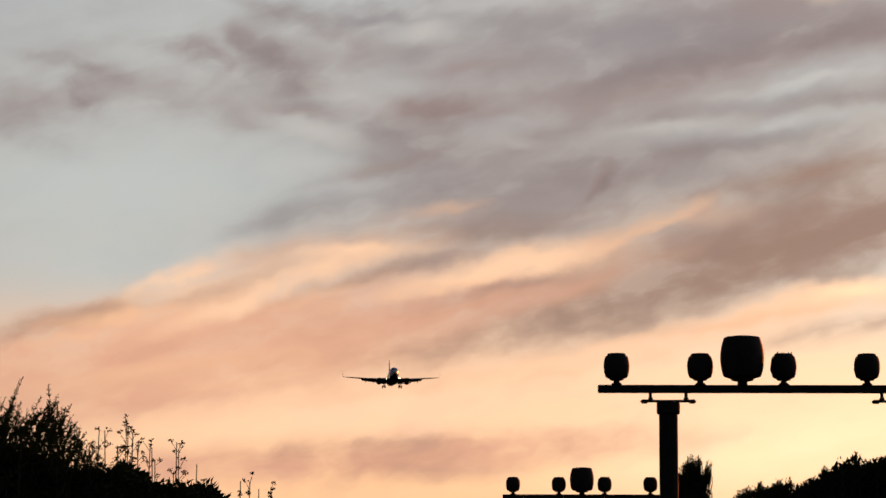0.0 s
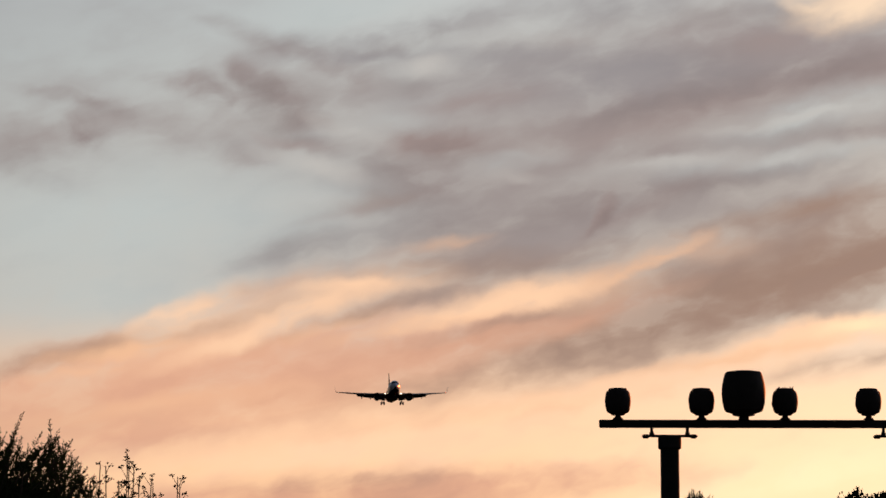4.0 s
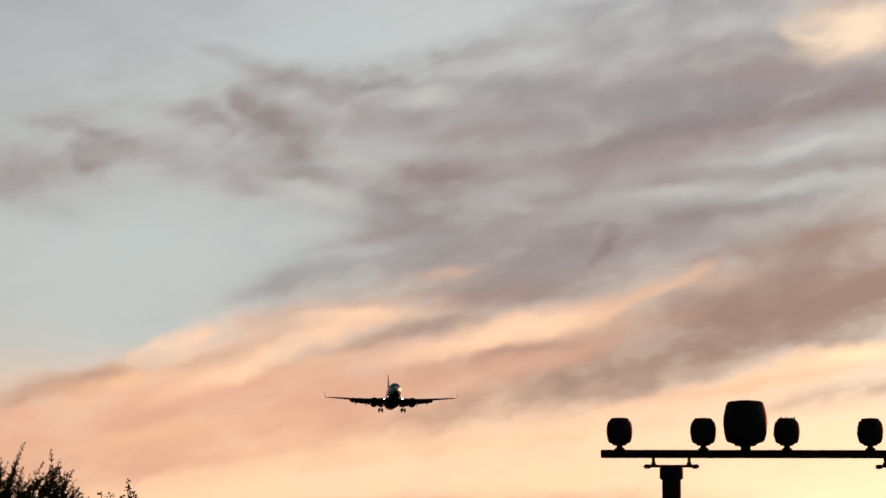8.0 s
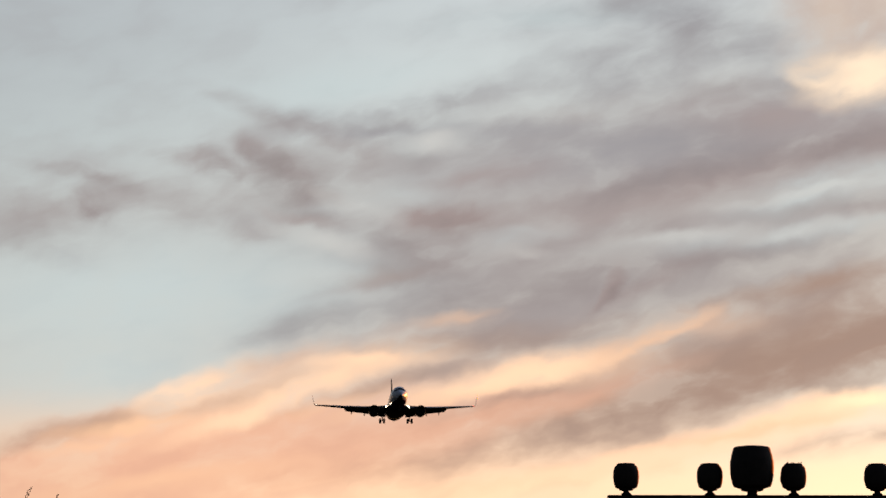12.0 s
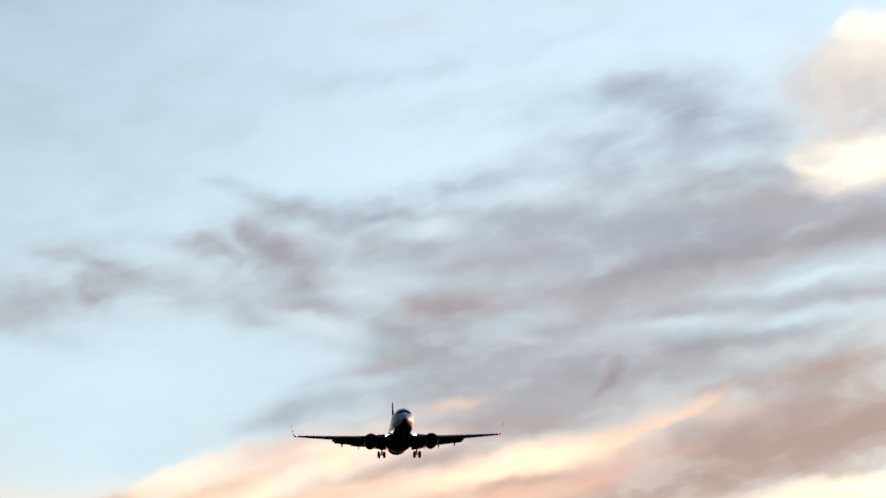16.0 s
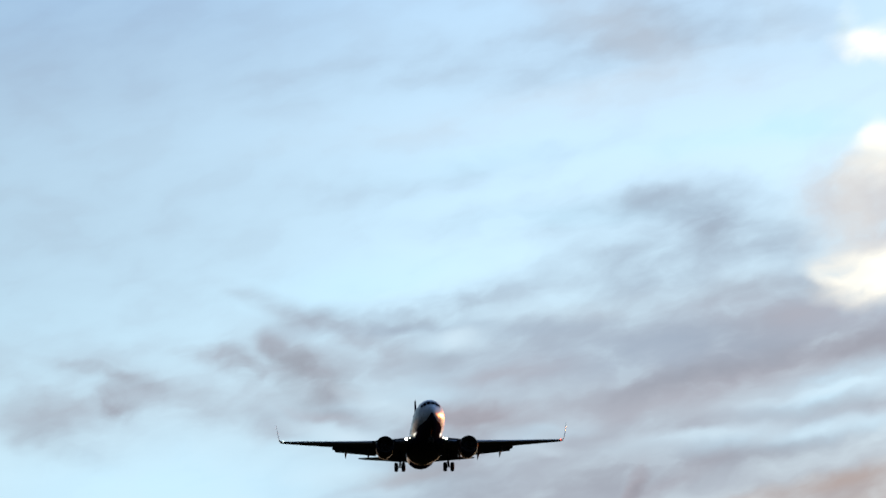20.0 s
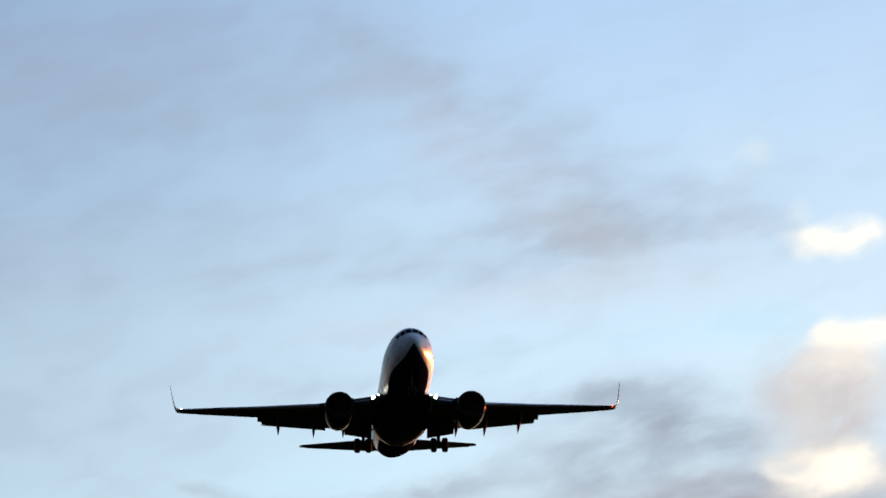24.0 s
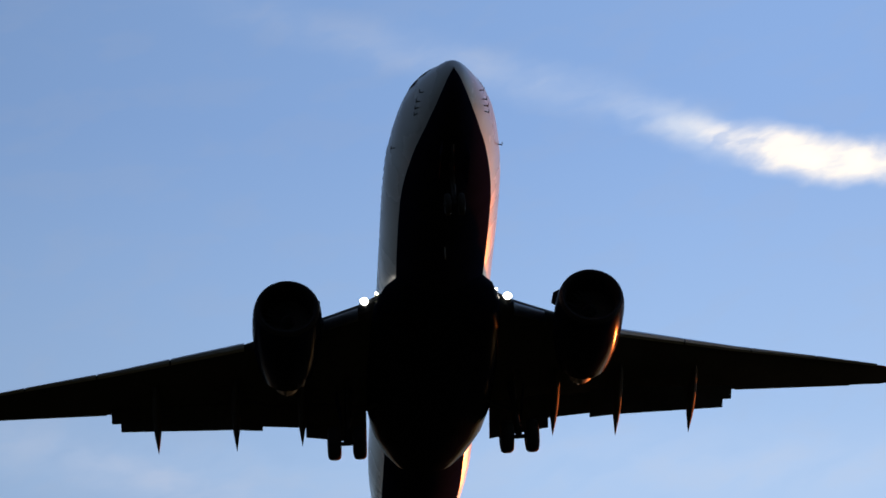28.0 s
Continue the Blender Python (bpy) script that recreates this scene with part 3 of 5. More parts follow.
# ---- mesh helpers ----
def put(name, verts, faces, mat, parent=None, label="", smooth=True, m=None):
    """One mesh object under a thing or a part."""
    me = bpy.data.meshes.new(name)
    me.from_pydata([tuple(v) for v in verts], [], faces)
    me.materials.append(mat)
    if smooth:
        me.polygons.foreach_set("use_smooth", [True] * len(me.polygons))
        me.set_sharp_from_angle(angle=radians(38))
    me.update()
    ob = new(name, me)
    if parent:
        ob.parent = parent
    if m is not None:
        ob.matrix_basis = m
    return tagged(ob, label)


def part(name, bm, mat, parent, label="", smooth=True):
    me = bpy.data.meshes.new(name)
    bmesh.ops.recalc_face_normals(bm, faces=bm.faces)
    bm.to_mesh(me)
    bm.free()
    me.materials.append(mat)
    if smooth:
        me.polygons.foreach_set("use_smooth", [True] * len(me.polygons))
        me.set_sharp_from_angle(angle=radians(38))
    ob = new(name, me)
    ob.parent = parent
    return tagged(ob, label)


def rings(loops, closed=True, caps=True):
    """Vertices and faces of a skin over loops of equal length."""
    n = len(loops[0])
    verts = [p for loop in loops for p in loop]
    faces = []
    for k in range(len(loops) - 1):
        for i in range(n if closed else n - 1):
            j = (i + 1) % n
            faces.append((k * n + i, k * n + j, (k + 1) * n + j, (k + 1) * n + i))
    if caps and closed:
        faces.append(tuple(range(n))[::-1])
        faces.append(tuple(range((len(loops) - 1) * n, len(loops) * n)))
    return verts, faces


def skin(name, loops, mat, parent, label="", closed=True, caps=True, smooth=True):
    verts, faces = rings(loops, closed, caps)
    bm = bmesh.new()
    vs = [bm.verts.new(v) for v in verts]
    for fc in faces:
        bm.faces.new([vs[i] for i in fc])
    return part(name, bm, mat, parent, label, smooth)


def lathe(profile, axis_from, axis_to, n=24):
    """Loops round an axis: profile rows are distance along and radius."""
    a, b = Vector(axis_from), Vector(axis_to)
    d = (b - a).normalized()
    u = d.orthogonal().normalized()
    w = d.cross(u)
    return [[a + d * s + (u * math.cos(2 * math.pi * k / n) + w * math.sin(2 * math.pi * k / n)) * r for k in range(n)] for s, r in profile]


def rod(name, a, b, r, mat, parent, label="", n=10, r2=None):
    length = (Vector(b) - Vector(a)).length
    r2 = r if r2 is None else r2
    bev = min(r, r2, length / 3) * 0.25
    return skin(name, lathe(((0, r - bev), (bev, r), (length - bev, r2), (length, r2 - bev)), a, b, n), mat, parent, label)


def slab(name, size, at, mat, parent, label="", bevel=0.01, turn=None):
    bm = bmesh.new()
    bmesh.ops.create_cube(bm, size=1.0)
    bmesh.ops.scale(bm, vec=size, verts=bm.verts)
    bmesh.ops.bevel(bm, geom=bm.edges[:], offset=min(bevel, min(size) * 0.3), segments=2, affect="EDGES")
    if turn:
        bmesh.ops.rotate(bm, matrix=Euler([radians(a) for a in turn]).to_matrix(), verts=bm.verts)
    bmesh.ops.translate(bm, vec=at, verts=bm.verts)
    return part(name, bm, mat, parent, label)


def smooth_rows(rows, at):
    """Values between rows (first column the place) along a smooth curve."""
    r = np.array(rows, float)
    x = r[:, 0]
    slope = np.gradient(r[:, 1:], x, axis=0)
    k = int(np.clip(np.searchsorted(x, at) - 1, 0, len(x) - 2))
    h = x[k + 1] - x[k]
    u = (at - x[k]) / h
    return ((2 * u**3 - 3 * u**2 + 1) * r[k, 1:] + (u**3 - 2 * u**2 + u) * h * slope[k]
            + (-2 * u**3 + 3 * u**2) * r[k + 1, 1:] + (u**3 - u**2) * h * slope[k + 1])


# ---- ground ----
def build_ground():
    rng = random.Random(4)
    radii = [0, 4, 8, 14, 22, 34, 55, 90, 150, 300, 700, 1500, 3000, 4800]
    n = 48
    verts, faces = [(0, 0, 0)], []
    for r in radii[1:]:
        for k in range(n):
            a = 2 * math.pi * k / n
            verts.append((r * math.sin(a), r * math.cos(a), rng.uniform(-0.05, 0.0) if r < 200 else 0.0))
    for k in range(n):
        faces.append((0, 1 + (k + 1) % n, 1 + k))
    for j in range(len(radii) - 2):
        for k in range(n):
            a, b = 1 + j * n + k, 1 + j * n + (k + 1) % n
            faces.append((a, b, b + n, a + n))
    ob = put("ground", verts, faces, GRASS)
    bm = bmesh.new()
    bm.from_mesh(ob.data)
    bmesh.ops.recalc_face_normals(bm, faces=bm.faces)
    if bm.faces[0].normal.z < 0:
        bmesh.ops.reverse_faces(bm, faces=bm.faces)
    bm.to_mesh(ob.data)
    bm.free()
    tagged(ob, "dark rough grass ground at dusk", "ground", kind="structure")


build_ground()


# ---- the airliner: x to starboard, y forward, z up; origin at the middle of the wing box ----
MID, AXIS = 18.0, 3.4  # station of the origin behind the nose, height of the cabin's axis over the wheels


def at(x, station, z):
    return Vector((x, MID - station, z - AXIS))


HULL = [  # station, half width, bottom, top
    (1.12, 0.02, 2.70, 2.74), (1.23, 0.21, 2.48, 2.99), (1.50, 0.42, 2.20, 3.26), (1.93, 0.64, 1.97, 3.53), (2.65, 0.94, 1.72, 3.93),
    (3.42, 1.18, 1.58, 4.42), (4.22, 1.40, 1.49, 4.83), (5.22, 1.58, 1.43, 5.13), (6.4, 1.73, 1.40, 5.33), (7.8, 1.84, 1.40, 5.41), (9.3, 1.88, 1.40, 5.41),
    (12.0, 1.88, 1.40, 5.41), (18.0, 1.88, 1.40, 5.41), (24.5, 1.88, 1.40, 5.41), (27.0, 1.85, 1.56, 5.41), (29.0, 1.75, 1.95, 5.40),
    (31.0, 1.55, 2.42, 5.36), (33.0, 1.25, 2.95, 5.28), (35.0, 0.85, 3.52, 5.15), (36.4, 0.50, 3.95, 4.95), (37.3, 0.20, 4.22, 4.66)]
NOSE = 1.12  # station at which the nose begins


def stretch_nose(s):
    """Stations ahead of the straight cabin, drawn together to the real nose."""
    return NOSE + s * (7.5 - NOSE) / 7.5 if s < 7.5 else s


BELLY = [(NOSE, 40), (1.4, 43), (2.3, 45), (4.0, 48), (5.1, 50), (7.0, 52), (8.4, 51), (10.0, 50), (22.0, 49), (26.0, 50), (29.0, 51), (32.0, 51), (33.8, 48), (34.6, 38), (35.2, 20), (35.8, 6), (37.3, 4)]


def hull(station, angle, out=0.0):
    """A point of the hull: angle in degrees from the keel, to starboard."""
    w, low, high = smooth_rows(HULL, station)
    mid = low + (high - low) * 0.5
    a = radians(angle)
    return at((w + out) * math.sin(a), station, mid - ((high - low) / 2 + out) * math.cos(a))


def hull_stations():
    s = [0.0, 0.05, 0.12, 0.22, 0.36, 0.5, 0.7, 0.95, 1.25, 1.6, 2.0, 2.4, 2.8, 3.2, 3.7, 4.3, 5.0, 5.8, 6.6, 7.5]
    s += [9, 10.5, 12, 13.5, 15, 16.5, 18, 19.5, 21, 22.5, 24, 25, 26, 27, 28, 29, 30, 31, 32, 33, 34, 35, 35.7, 36.4, 36.9, 37.3]
    return [stretch_nose(v) for v in s]


def build_airliner():
    jet = new("airliner")
    tagged(jet, "twin-engined airliner descending with wheels and flaps down, white with navy belly", "airplane")
    st = hull_stations()

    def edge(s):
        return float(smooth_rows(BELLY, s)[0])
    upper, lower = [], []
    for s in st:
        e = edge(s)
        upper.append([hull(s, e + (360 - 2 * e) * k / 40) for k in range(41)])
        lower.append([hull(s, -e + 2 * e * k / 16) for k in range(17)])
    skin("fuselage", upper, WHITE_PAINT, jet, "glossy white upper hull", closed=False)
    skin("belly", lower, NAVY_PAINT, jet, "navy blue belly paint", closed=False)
    skin("tail_exhaust", lathe(((0, 0.20), (0.25, 0.18), (0.27, 0.13), (0.1, 0.11)), at(0, 37.28, 4.44), at(0, 37.6, 4.47), 16), HOT_METAL, jet, "dark tail cone outlet")

    # windscreen: three panes a side
    for side in (1, -1):
        for s0, s1, a0, a1 in ((2.80, 3.66, 156, 178.5), (2.95, 3.82, 136, 154), (3.40, 4.10, 122, 134)):
            grid = [[hull(s0 + (s1 - s0) * i / 5 + (a1 - a) * 0.004, side * a, 0.012) for a in np.linspace(a0, a1, 6)] for i in range(6)]
            skin("cockpit_window", grid, GLASS_DARK, jet, "black cockpit window pane", closed=False)
    # cabin windows
    base = None
    for side in (1, -1):
        for k in range(38):
            s = 7.2 + 0.515 * k
            if base is None:
                bm = bmesh.new()
                loop = [bm.verts.new((0, 0.115 * math.cos(2 * math.pi * q / 12), 0.165 * math.sin(2 * math.pi * q / 12))) for q in range(12)]
                bm.faces.new(loop)
                base = bpy.data.meshes.new("cabin_window")
                bm.to_mesh(base)
                bm.free()
                base.materials.append(GLASS_DARK)
            ob = new("cabin_window", base)
            ob.parent = jet
            ob.matrix_basis = Matrix.Translation(hull(s, side * 106, 0.003)) @ Euler((0, -side * radians(16), 0)).to_matrix().to_4x4()
    # probes and aerials
    for side in (1, -1):
        for s, a in ((2.4, 88), (2.7, 80), (2.9, 74), (3.1, 69), (5.6, 78)):
            p, o = hull(s, side * a), hull(s, side * a, 0.13)
            bm_ob = rod("probe", p, o, 0.018, DARK_METAL, jet, "small dark air probe", 8)
            rod("probe_tip", o + Vector((0, -0.03, 0)), o + Vector((0, 0.16, 0)), 0.016, DARK_METAL, bm_ob, "", 8, 0.010)
    for s in (9.2, 26.5):
        a, h = 0.28, 0.32
        low = hull(s, 0).z
        fin = [[Vector((w * t, MID - s - y, low - z)) for w in (-1, 1)] for y, z, t in ((-a / 2, -0.05, 0.02), (-a / 6, h, 0.012), (a / 3, h, 0.008), (a / 2, -0.05, 0.008))]
        loop0 = [f[0] for f in fin]
        loop1 = [f[1] for f in fin]
        skin("belly_aerial", [loop0, loop1], WHITE_PAINT, jet, "small blade aerial")
    # wing to body fairing
    loops = []
    for s, w, low in ((11.6, 1.2, 1.45), (12.4, 1.75, 1.30), (13.4, 2.05, 1.16), (15, 2.2, 1.07), (18, 2.22, 1.05), (20.5, 2.15, 1.08), (22, 1.95, 1.18), (23.4, 1.55, 1.30), (24.6, 1.0, 1.46)):
        loops.append([at(w * math.sin(radians(a)), s, 2.1 - (2.1 - low) * math.cos(radians(a))) for a in np.linspace(-88, 88, 25)])
    skin("wing_fairing", loops, NACELLE_SHADED, jet, "fairing under the wing root, navy darkened for shade", closed=False)

    for side in (1, -1):
        build_wing(jet, side)
        build_engine(jet, side)
        build_main_gear(jet, side)
        build_stabilizer(jet, side)
    build_fin(jet)
    build_nose_gear(jet)
    return jet


WING = [  # out from the axis, leading edge, trailing edge, height, thickness over chord
    (1.2, 13.0, 21.1, 2.20, 0.14), (1.88, 13.35, 21.1, 2.25, 0.14), (2.4, 14.0, 21.1, 2.32, 0.135), (4.0, 15.3, 21.15, 2.52, 0.13),
    (6.3, 16.95, 21.35, 2.82, 0.12), (10.8, 19.45, 22.6, 3.40, 0.11), (14.0, 21.1, 23.4, 3.83, 0.105), (16.75, 22.55, 24.05, 4.18, 0.10),
    (17.12, 22.85, 24.1, 4.25, 0.09)]


def wing_at(x):
    """Leading edge, trailing edge, height and thickness of the wing at x."""
    r = np.array(WING)
    return [float(np.interp(x, r[:, 0], r[:, k])) for k in range(1, 5)]


def foil(chord, thick, n=14):
    """Points of a wing section from the trailing edge over the top to the nose and back: along and up, over the chord."""
    xs = [0.5 * (1 + math.cos(math.pi * k / n)) for k in range(n + 1)]

    def half(x):
        return 5 * thick * (0.2969 * math.sqrt(x) - 0.1260 * x - 0.3516 * x**2 + 0.2843 * x**3 - 0.1036 * x**4)
    top = [(x * chord, (half(x) + 0.02 * (1 - x) * x * 4) * chord) for x in xs]
    low = [(x * chord, (-half(x) * 0.85 + 0.015 * (1 - x) * x * 4) * chord) for x in reversed(xs)]
    return top + low[1:-1]


def build_wing(jet, side):
    loops = []
    for x, le, te, z, tk in WING:
        le_box = le + (0.22 if x > 5.5 else 0.05)
        loops.append([at(side * x, le_box + dx, z + dz + 0.02) for dx, dz in foil(te - le_box, tk)])
    wing = skin("wing", loops, WING_GREY_SHADED, jet, "swept wing, grey darkened for shade")
    # slats along the leading edge, four outboard and one inboard
    for a, b in ((2.6, 3.7), (6.35, 8.85), (8.9, 11.4), (11.45, 13.95), (14.0, 16.4)):
        rows = []
        for x in np.linspace(a, b, 5):
            le, te, z, tk = wing_at(x)
            c = (te - le) * 0.14 + 0.18
            h = tk * (te - le) * 0.45
            shape = [(0.75, 0.98), (0.42, 0.90), (0.15, 0.55), (0.0, 0.0), (0.06, -0.45), (0.22, -0.70), (0.24, -0.35), (0.34, 0.25), (0.55, 0.65)]
            rows.append([at(side * x, le + u * c, z + v * h - 0.06) for u, v in shape])
        skin("slat", rows, BARE_METAL, wing, "bright metal leading edge slat")
    # flaps, drooped
    for a, b, c0, c1, droop in ((2.15, 4.25, 1.40, 1.28, 32), (5.75, 10.7, 1.12, 0.88, 28)):
        for piece, (share, extra, off) in enumerate(((0.68, 0, 0.0), (0.40, 14, 0.62))):
            rows = []
            for x in np.linspace(a, b + (0.32 if piece == 0 and a > 5 else 0.0), 6):
                le, te, z, tk = wing_at(x)
                c = c0 + (c1 - c0) * (x - a) / (b - a)
                d = radians(droop)
                s0 = te - 0.40 + off * c * math.cos(d)
                z0 = z - 0.03 - off * c * math.sin(d)
                e = radians(droop + extra)
                rows.append([at(side * x, s0 + u * math.cos(e) + v * math.sin(e), z0 - u * math.sin(e) + v * math.cos(e)) for u, v in foil(c * share, 0.13, 8)])
            skin("flap", rows, WING_GREY_SHADED, wing, "drooped trailing edge flap")
    # thrust gate flap behind the engine
    rows = []
    for x in (4.22, 5.0, 5.78):
        le, te, z, tk = wing_at(x)
        e = radians(22)
        rows.append([at(side * x, te - 0.2 + u * math.cos(e) + v * math.sin(e), z - 0.05 - u * math.sin(e) + v * math.cos(e)) for u, v in foil(0.95, 0.12, 8)])
    skin("flap", rows, WING_GREY_SHADED, wing, "short flap behind the engine")
    # aileron, set into the trailing edge
    rows = []
    for x in np.linspace(11.2, 15.6, 5):
        le, te, z, tk = wing_at(x)
        rows.append([at(side * x, te - 0.10 + u, z + 0.02 + v) for u, v in foil(0.16, 0.2, 6)])
    skin("aileron", rows, WING_GREY_SHADED, wing)
    # flap track fairings: canoes that hang aft
    for x, s1, z1 in ((9.41, 23.25, 2.12), (6.67, 22.45, 1.68), (4.39, 21.95, 1.50)):
        le, te, z, tk = wing_at(x)
        s0, z0 = s1 - 3.3, z - 0.28
        rows = []
        for u, r in ((0, 0.03), (0.08, 0.11), (0.22, 0.17), (0.42, 0.20), (0.60, 0.19), (0.76, 0.145), (0.90, 0.07), (1.0, 0.012)):
            bend = (u * u) * 0.75 + u * 0.25
            cz = z0 + (z1 - z0) * bend
            rows.append([at(side * x + r * 0.8 * math.cos(q), s0 + (s1 - s0) * u, cz + r * 1.35 * math.sin(q)) for q in np.linspace(0, 2 * math.pi, 13)[:-1]])
        skin("flap_fairing", rows, WING_GREY_SHADED, wing, "pointed flap track fairing, grey darkened for shade")
    # winglet, curving up from the tip
    rows = []
    for x, le, te, z, cant in ((17.10, 22.85, 24.10, 4.25, 5), (17.32, 22.98, 24.22, 4.34, 35), (17.48, 23.14, 24.32, 4.62, 68), (17.58, 23.40, 24.42, 5.10, 78), (17.72, 23.85, 24.62, 5.90, 80), (17.85, 24.30, 24.82, 6.66, 80)):
        c = radians(cant)
        rows.append([at(side * (x - v * math.sin(c)), le + u, z + v * math.cos(c)) for u, v in foil(te - le, 0.07, 8)])
    skin("winglet", rows, WHITE_PAINT, wing, "upswept wing tip")
    # wing tip lamp
    skin("tip_lamp", lathe(((0, 0.02), (0.05, 0.06), (0.14, 0.075), (0.24, 0.05), (0.28, 0.01)), at(side * 16.95, 22.55, 4.20), at(side * 16.95, 22.9, 4.20), 12),
         TIP_LAMP if side > 0 else RED_LAMP, wing, "glowing white tip light" if side > 0 else "glowing red tip light")
    # landing lamp in the root and turnoff lamp by the hull
    face = [[at(side * 2.38, 13.90, 2.42) + Vector((math.cos(q) * r, 0.02 * (1 - r / 0.2), math.sin(q) * r)) for q in np.linspace(0, 2 * math.pi, 17)[:-1]] for r in (0.14, 0.08, 0.01)]
    skin("landing_lamp", face, LANDING_LAMP, wing, "glaring white landing light")
    rod("lamp_housing", at(side * 2.38, 13.93, 2.42), at(side * 2.38, 14.35, 2.40), 0.155, BARE_METAL, wing, "", 16)
    face = [[at(side * 1.98, 13.50, 2.47) + Vector((math.cos(q) * r, 0.01 * (1 - r / 0.09), math.sin(q) * r)) for q in np.linspace(0, 2 * math.pi, 13)[:-1]] for r in (0.055, 0.03, 0.008)]
    skin("turnoff_lamp", face, TURNOFF_LAMP, wing, "small white light at the wing root")
    rod("lamp_housing", at(side * 1.98, 13.52, 2.47), at(side * 1.98, 13.9, 2.45), 0.062, BARE_METAL, wing, "", 12)


def build_engine(jet, side):
    x, z = side * 4.97, 1.45
    a, b = at(x, 12.42, z), at(x, 18.5, z - 0.12)
    eng = skin("engine", lathe(((0.16, 1.06), (0.4, 1.11), (0.9, 1.14), (1.6, 1.14), (2.4, 1.10), (3.2, 1.00), (3.9, 0.88), (3.92, 0.84), (3.5, 0.86), (2.9, 0.84)), a, b, 40), NACELLE_SHADED, jet, "engine nacelle, paint darkened for shade", caps=False)
    skin("intake_lip", lathe(((0.161, 1.061), (0.07, 1.03), (0.0, 0.965), (0.04, 0.90), (0.16, 0.86), (0.4, 0.84), (1.05, 0.83)), a, b, 40), DARK_LIP, eng, "dark intake lip", caps=False)
    # fan: spinner and blades
    skin("spinner", lathe(((0.62, 0.01), (0.72, 0.10), (0.95, 0.22), (1.12, 0.28)), a, b, 20), FAN_DARK, eng, "dark spinner")
    base = a + (b - a).normalized() * 1.02
    ring = []
    for r, tw in ((0.25, 0.5), (0.55, 0.85), (0.83, 1.1)):
        for sgn in (-1, 1):
            ring.append(Vector((r, -sgn * 0.09 * tw, (0.075 + 0.05 * r) * sgn)))
    blade_mesh = None
    for k in range(24):
        m = Matrix.Translation(base) @ Euler((0, 2 * math.pi * k / 24, 0)).to_matrix().to_4x4()
        if blade_mesh is None:
            blade = put("fan_blade", ring, [(0, 1, 3, 2), (2, 3, 5, 4)], FAN_DARK, eng, "dark fan blade", True, m)
            blade_mesh = blade.data
        else:
            blade = new("fan_blade", blade_mesh)
            blade.parent, blade.matrix_basis = eng, m
    skin("fan_hub", lathe(((1.15, 0.84), (1.2, 0.84)), a, b, 24), RUBBER, eng, "black duct behind the fan")
    skin("core_nozzle", lathe(((2.9, 0.62), (3.6, 0.60), (4.4, 0.50), (5.0, 0.40), (5.02, 0.36), (4.4, 0.40)), a, b, 24), HOT_METAL, eng, "burnt metal exhaust", caps=False)
    skin("exhaust_plug", lathe(((4.3, 0.30), (4.9, 0.27), (5.4, 0.14), (5.7, 0.02)), a, b, 16), HOT_METAL, eng)
    # strake on the inboard shoulder
    q = radians(35)
    s = -1 if side > 0 else 1
    root = [at(x + s * math.cos(q) * 1.08, 13.0 + d, z + math.sin(q) * 1.08) for d in (0, 0.5, 1.15, 1.15)]
    loops = []
    for t in (-0.02, 0.02):
        loops.append([root[0] + Vector((0, 0, t)), root[1] + Vector((s * math.cos(q) * 0.28, 0, math.sin(q) * 0.28 + t)), root[2] + Vector((s * math.cos(q) * 0.30, 0, math.sin(q) * 0.30 + t)), root[3] + Vector((0, 0, t))])
    skin("strake", loops, NAVY_PAINT, eng, "small fin on the nacelle")
    # pylon
    loops = []
    for s0, w, lo, hi in ((13.6, 0.04, 2.5, 2.56), (14.4, 0.16, 2.35, 2.74), (15.6, 0.20, 2.2, 2.86), (16.8, 0.20, 2.0, 2.75), (18.2, 0.16, 1.95, 2.6), (19.8, 0.03, 2.2, 2.4)):
        loops.append([at(x + w * math.cos(q) * 0.5, s0, (lo + hi) / 2 + (hi - lo) / 2 * math.sin(q)) for q in np.linspace(0, 2 * math.pi, 17)[:-1]])
    skin("pylon", loops, WING_GREY_SHADED, eng, "engine pylon")


def wheel(parent, x, station, z, r, w):
    a, b = at(x - w / 2, station, z), at(x + w / 2, station, z)
    tyre = skin("tyre", lathe(((0.02, r * 0.58), (0.0, r * 0.72), (0.05 * w, r * 0.88), (0.22 * w, r * 0.98), (0.5 * w, r), (0.78 * w, r * 0.98), (0.95 * w, r * 0.88), (w, r * 0.72), (w - 0.02, r * 0.58)), a, b, 28), RUBBER, parent, "black rubber tyre")
    skin("rim", lathe(((0.04, r * 0.22), (0.03, r * 0.50), (0.06, r * 0.585), (w - 0.06, r * 0.585), (w - 0.03, r * 0.50), (w - 0.04, r * 0.22)), a, b, 20), DARK_METAL, tyre, "grey metal rim")


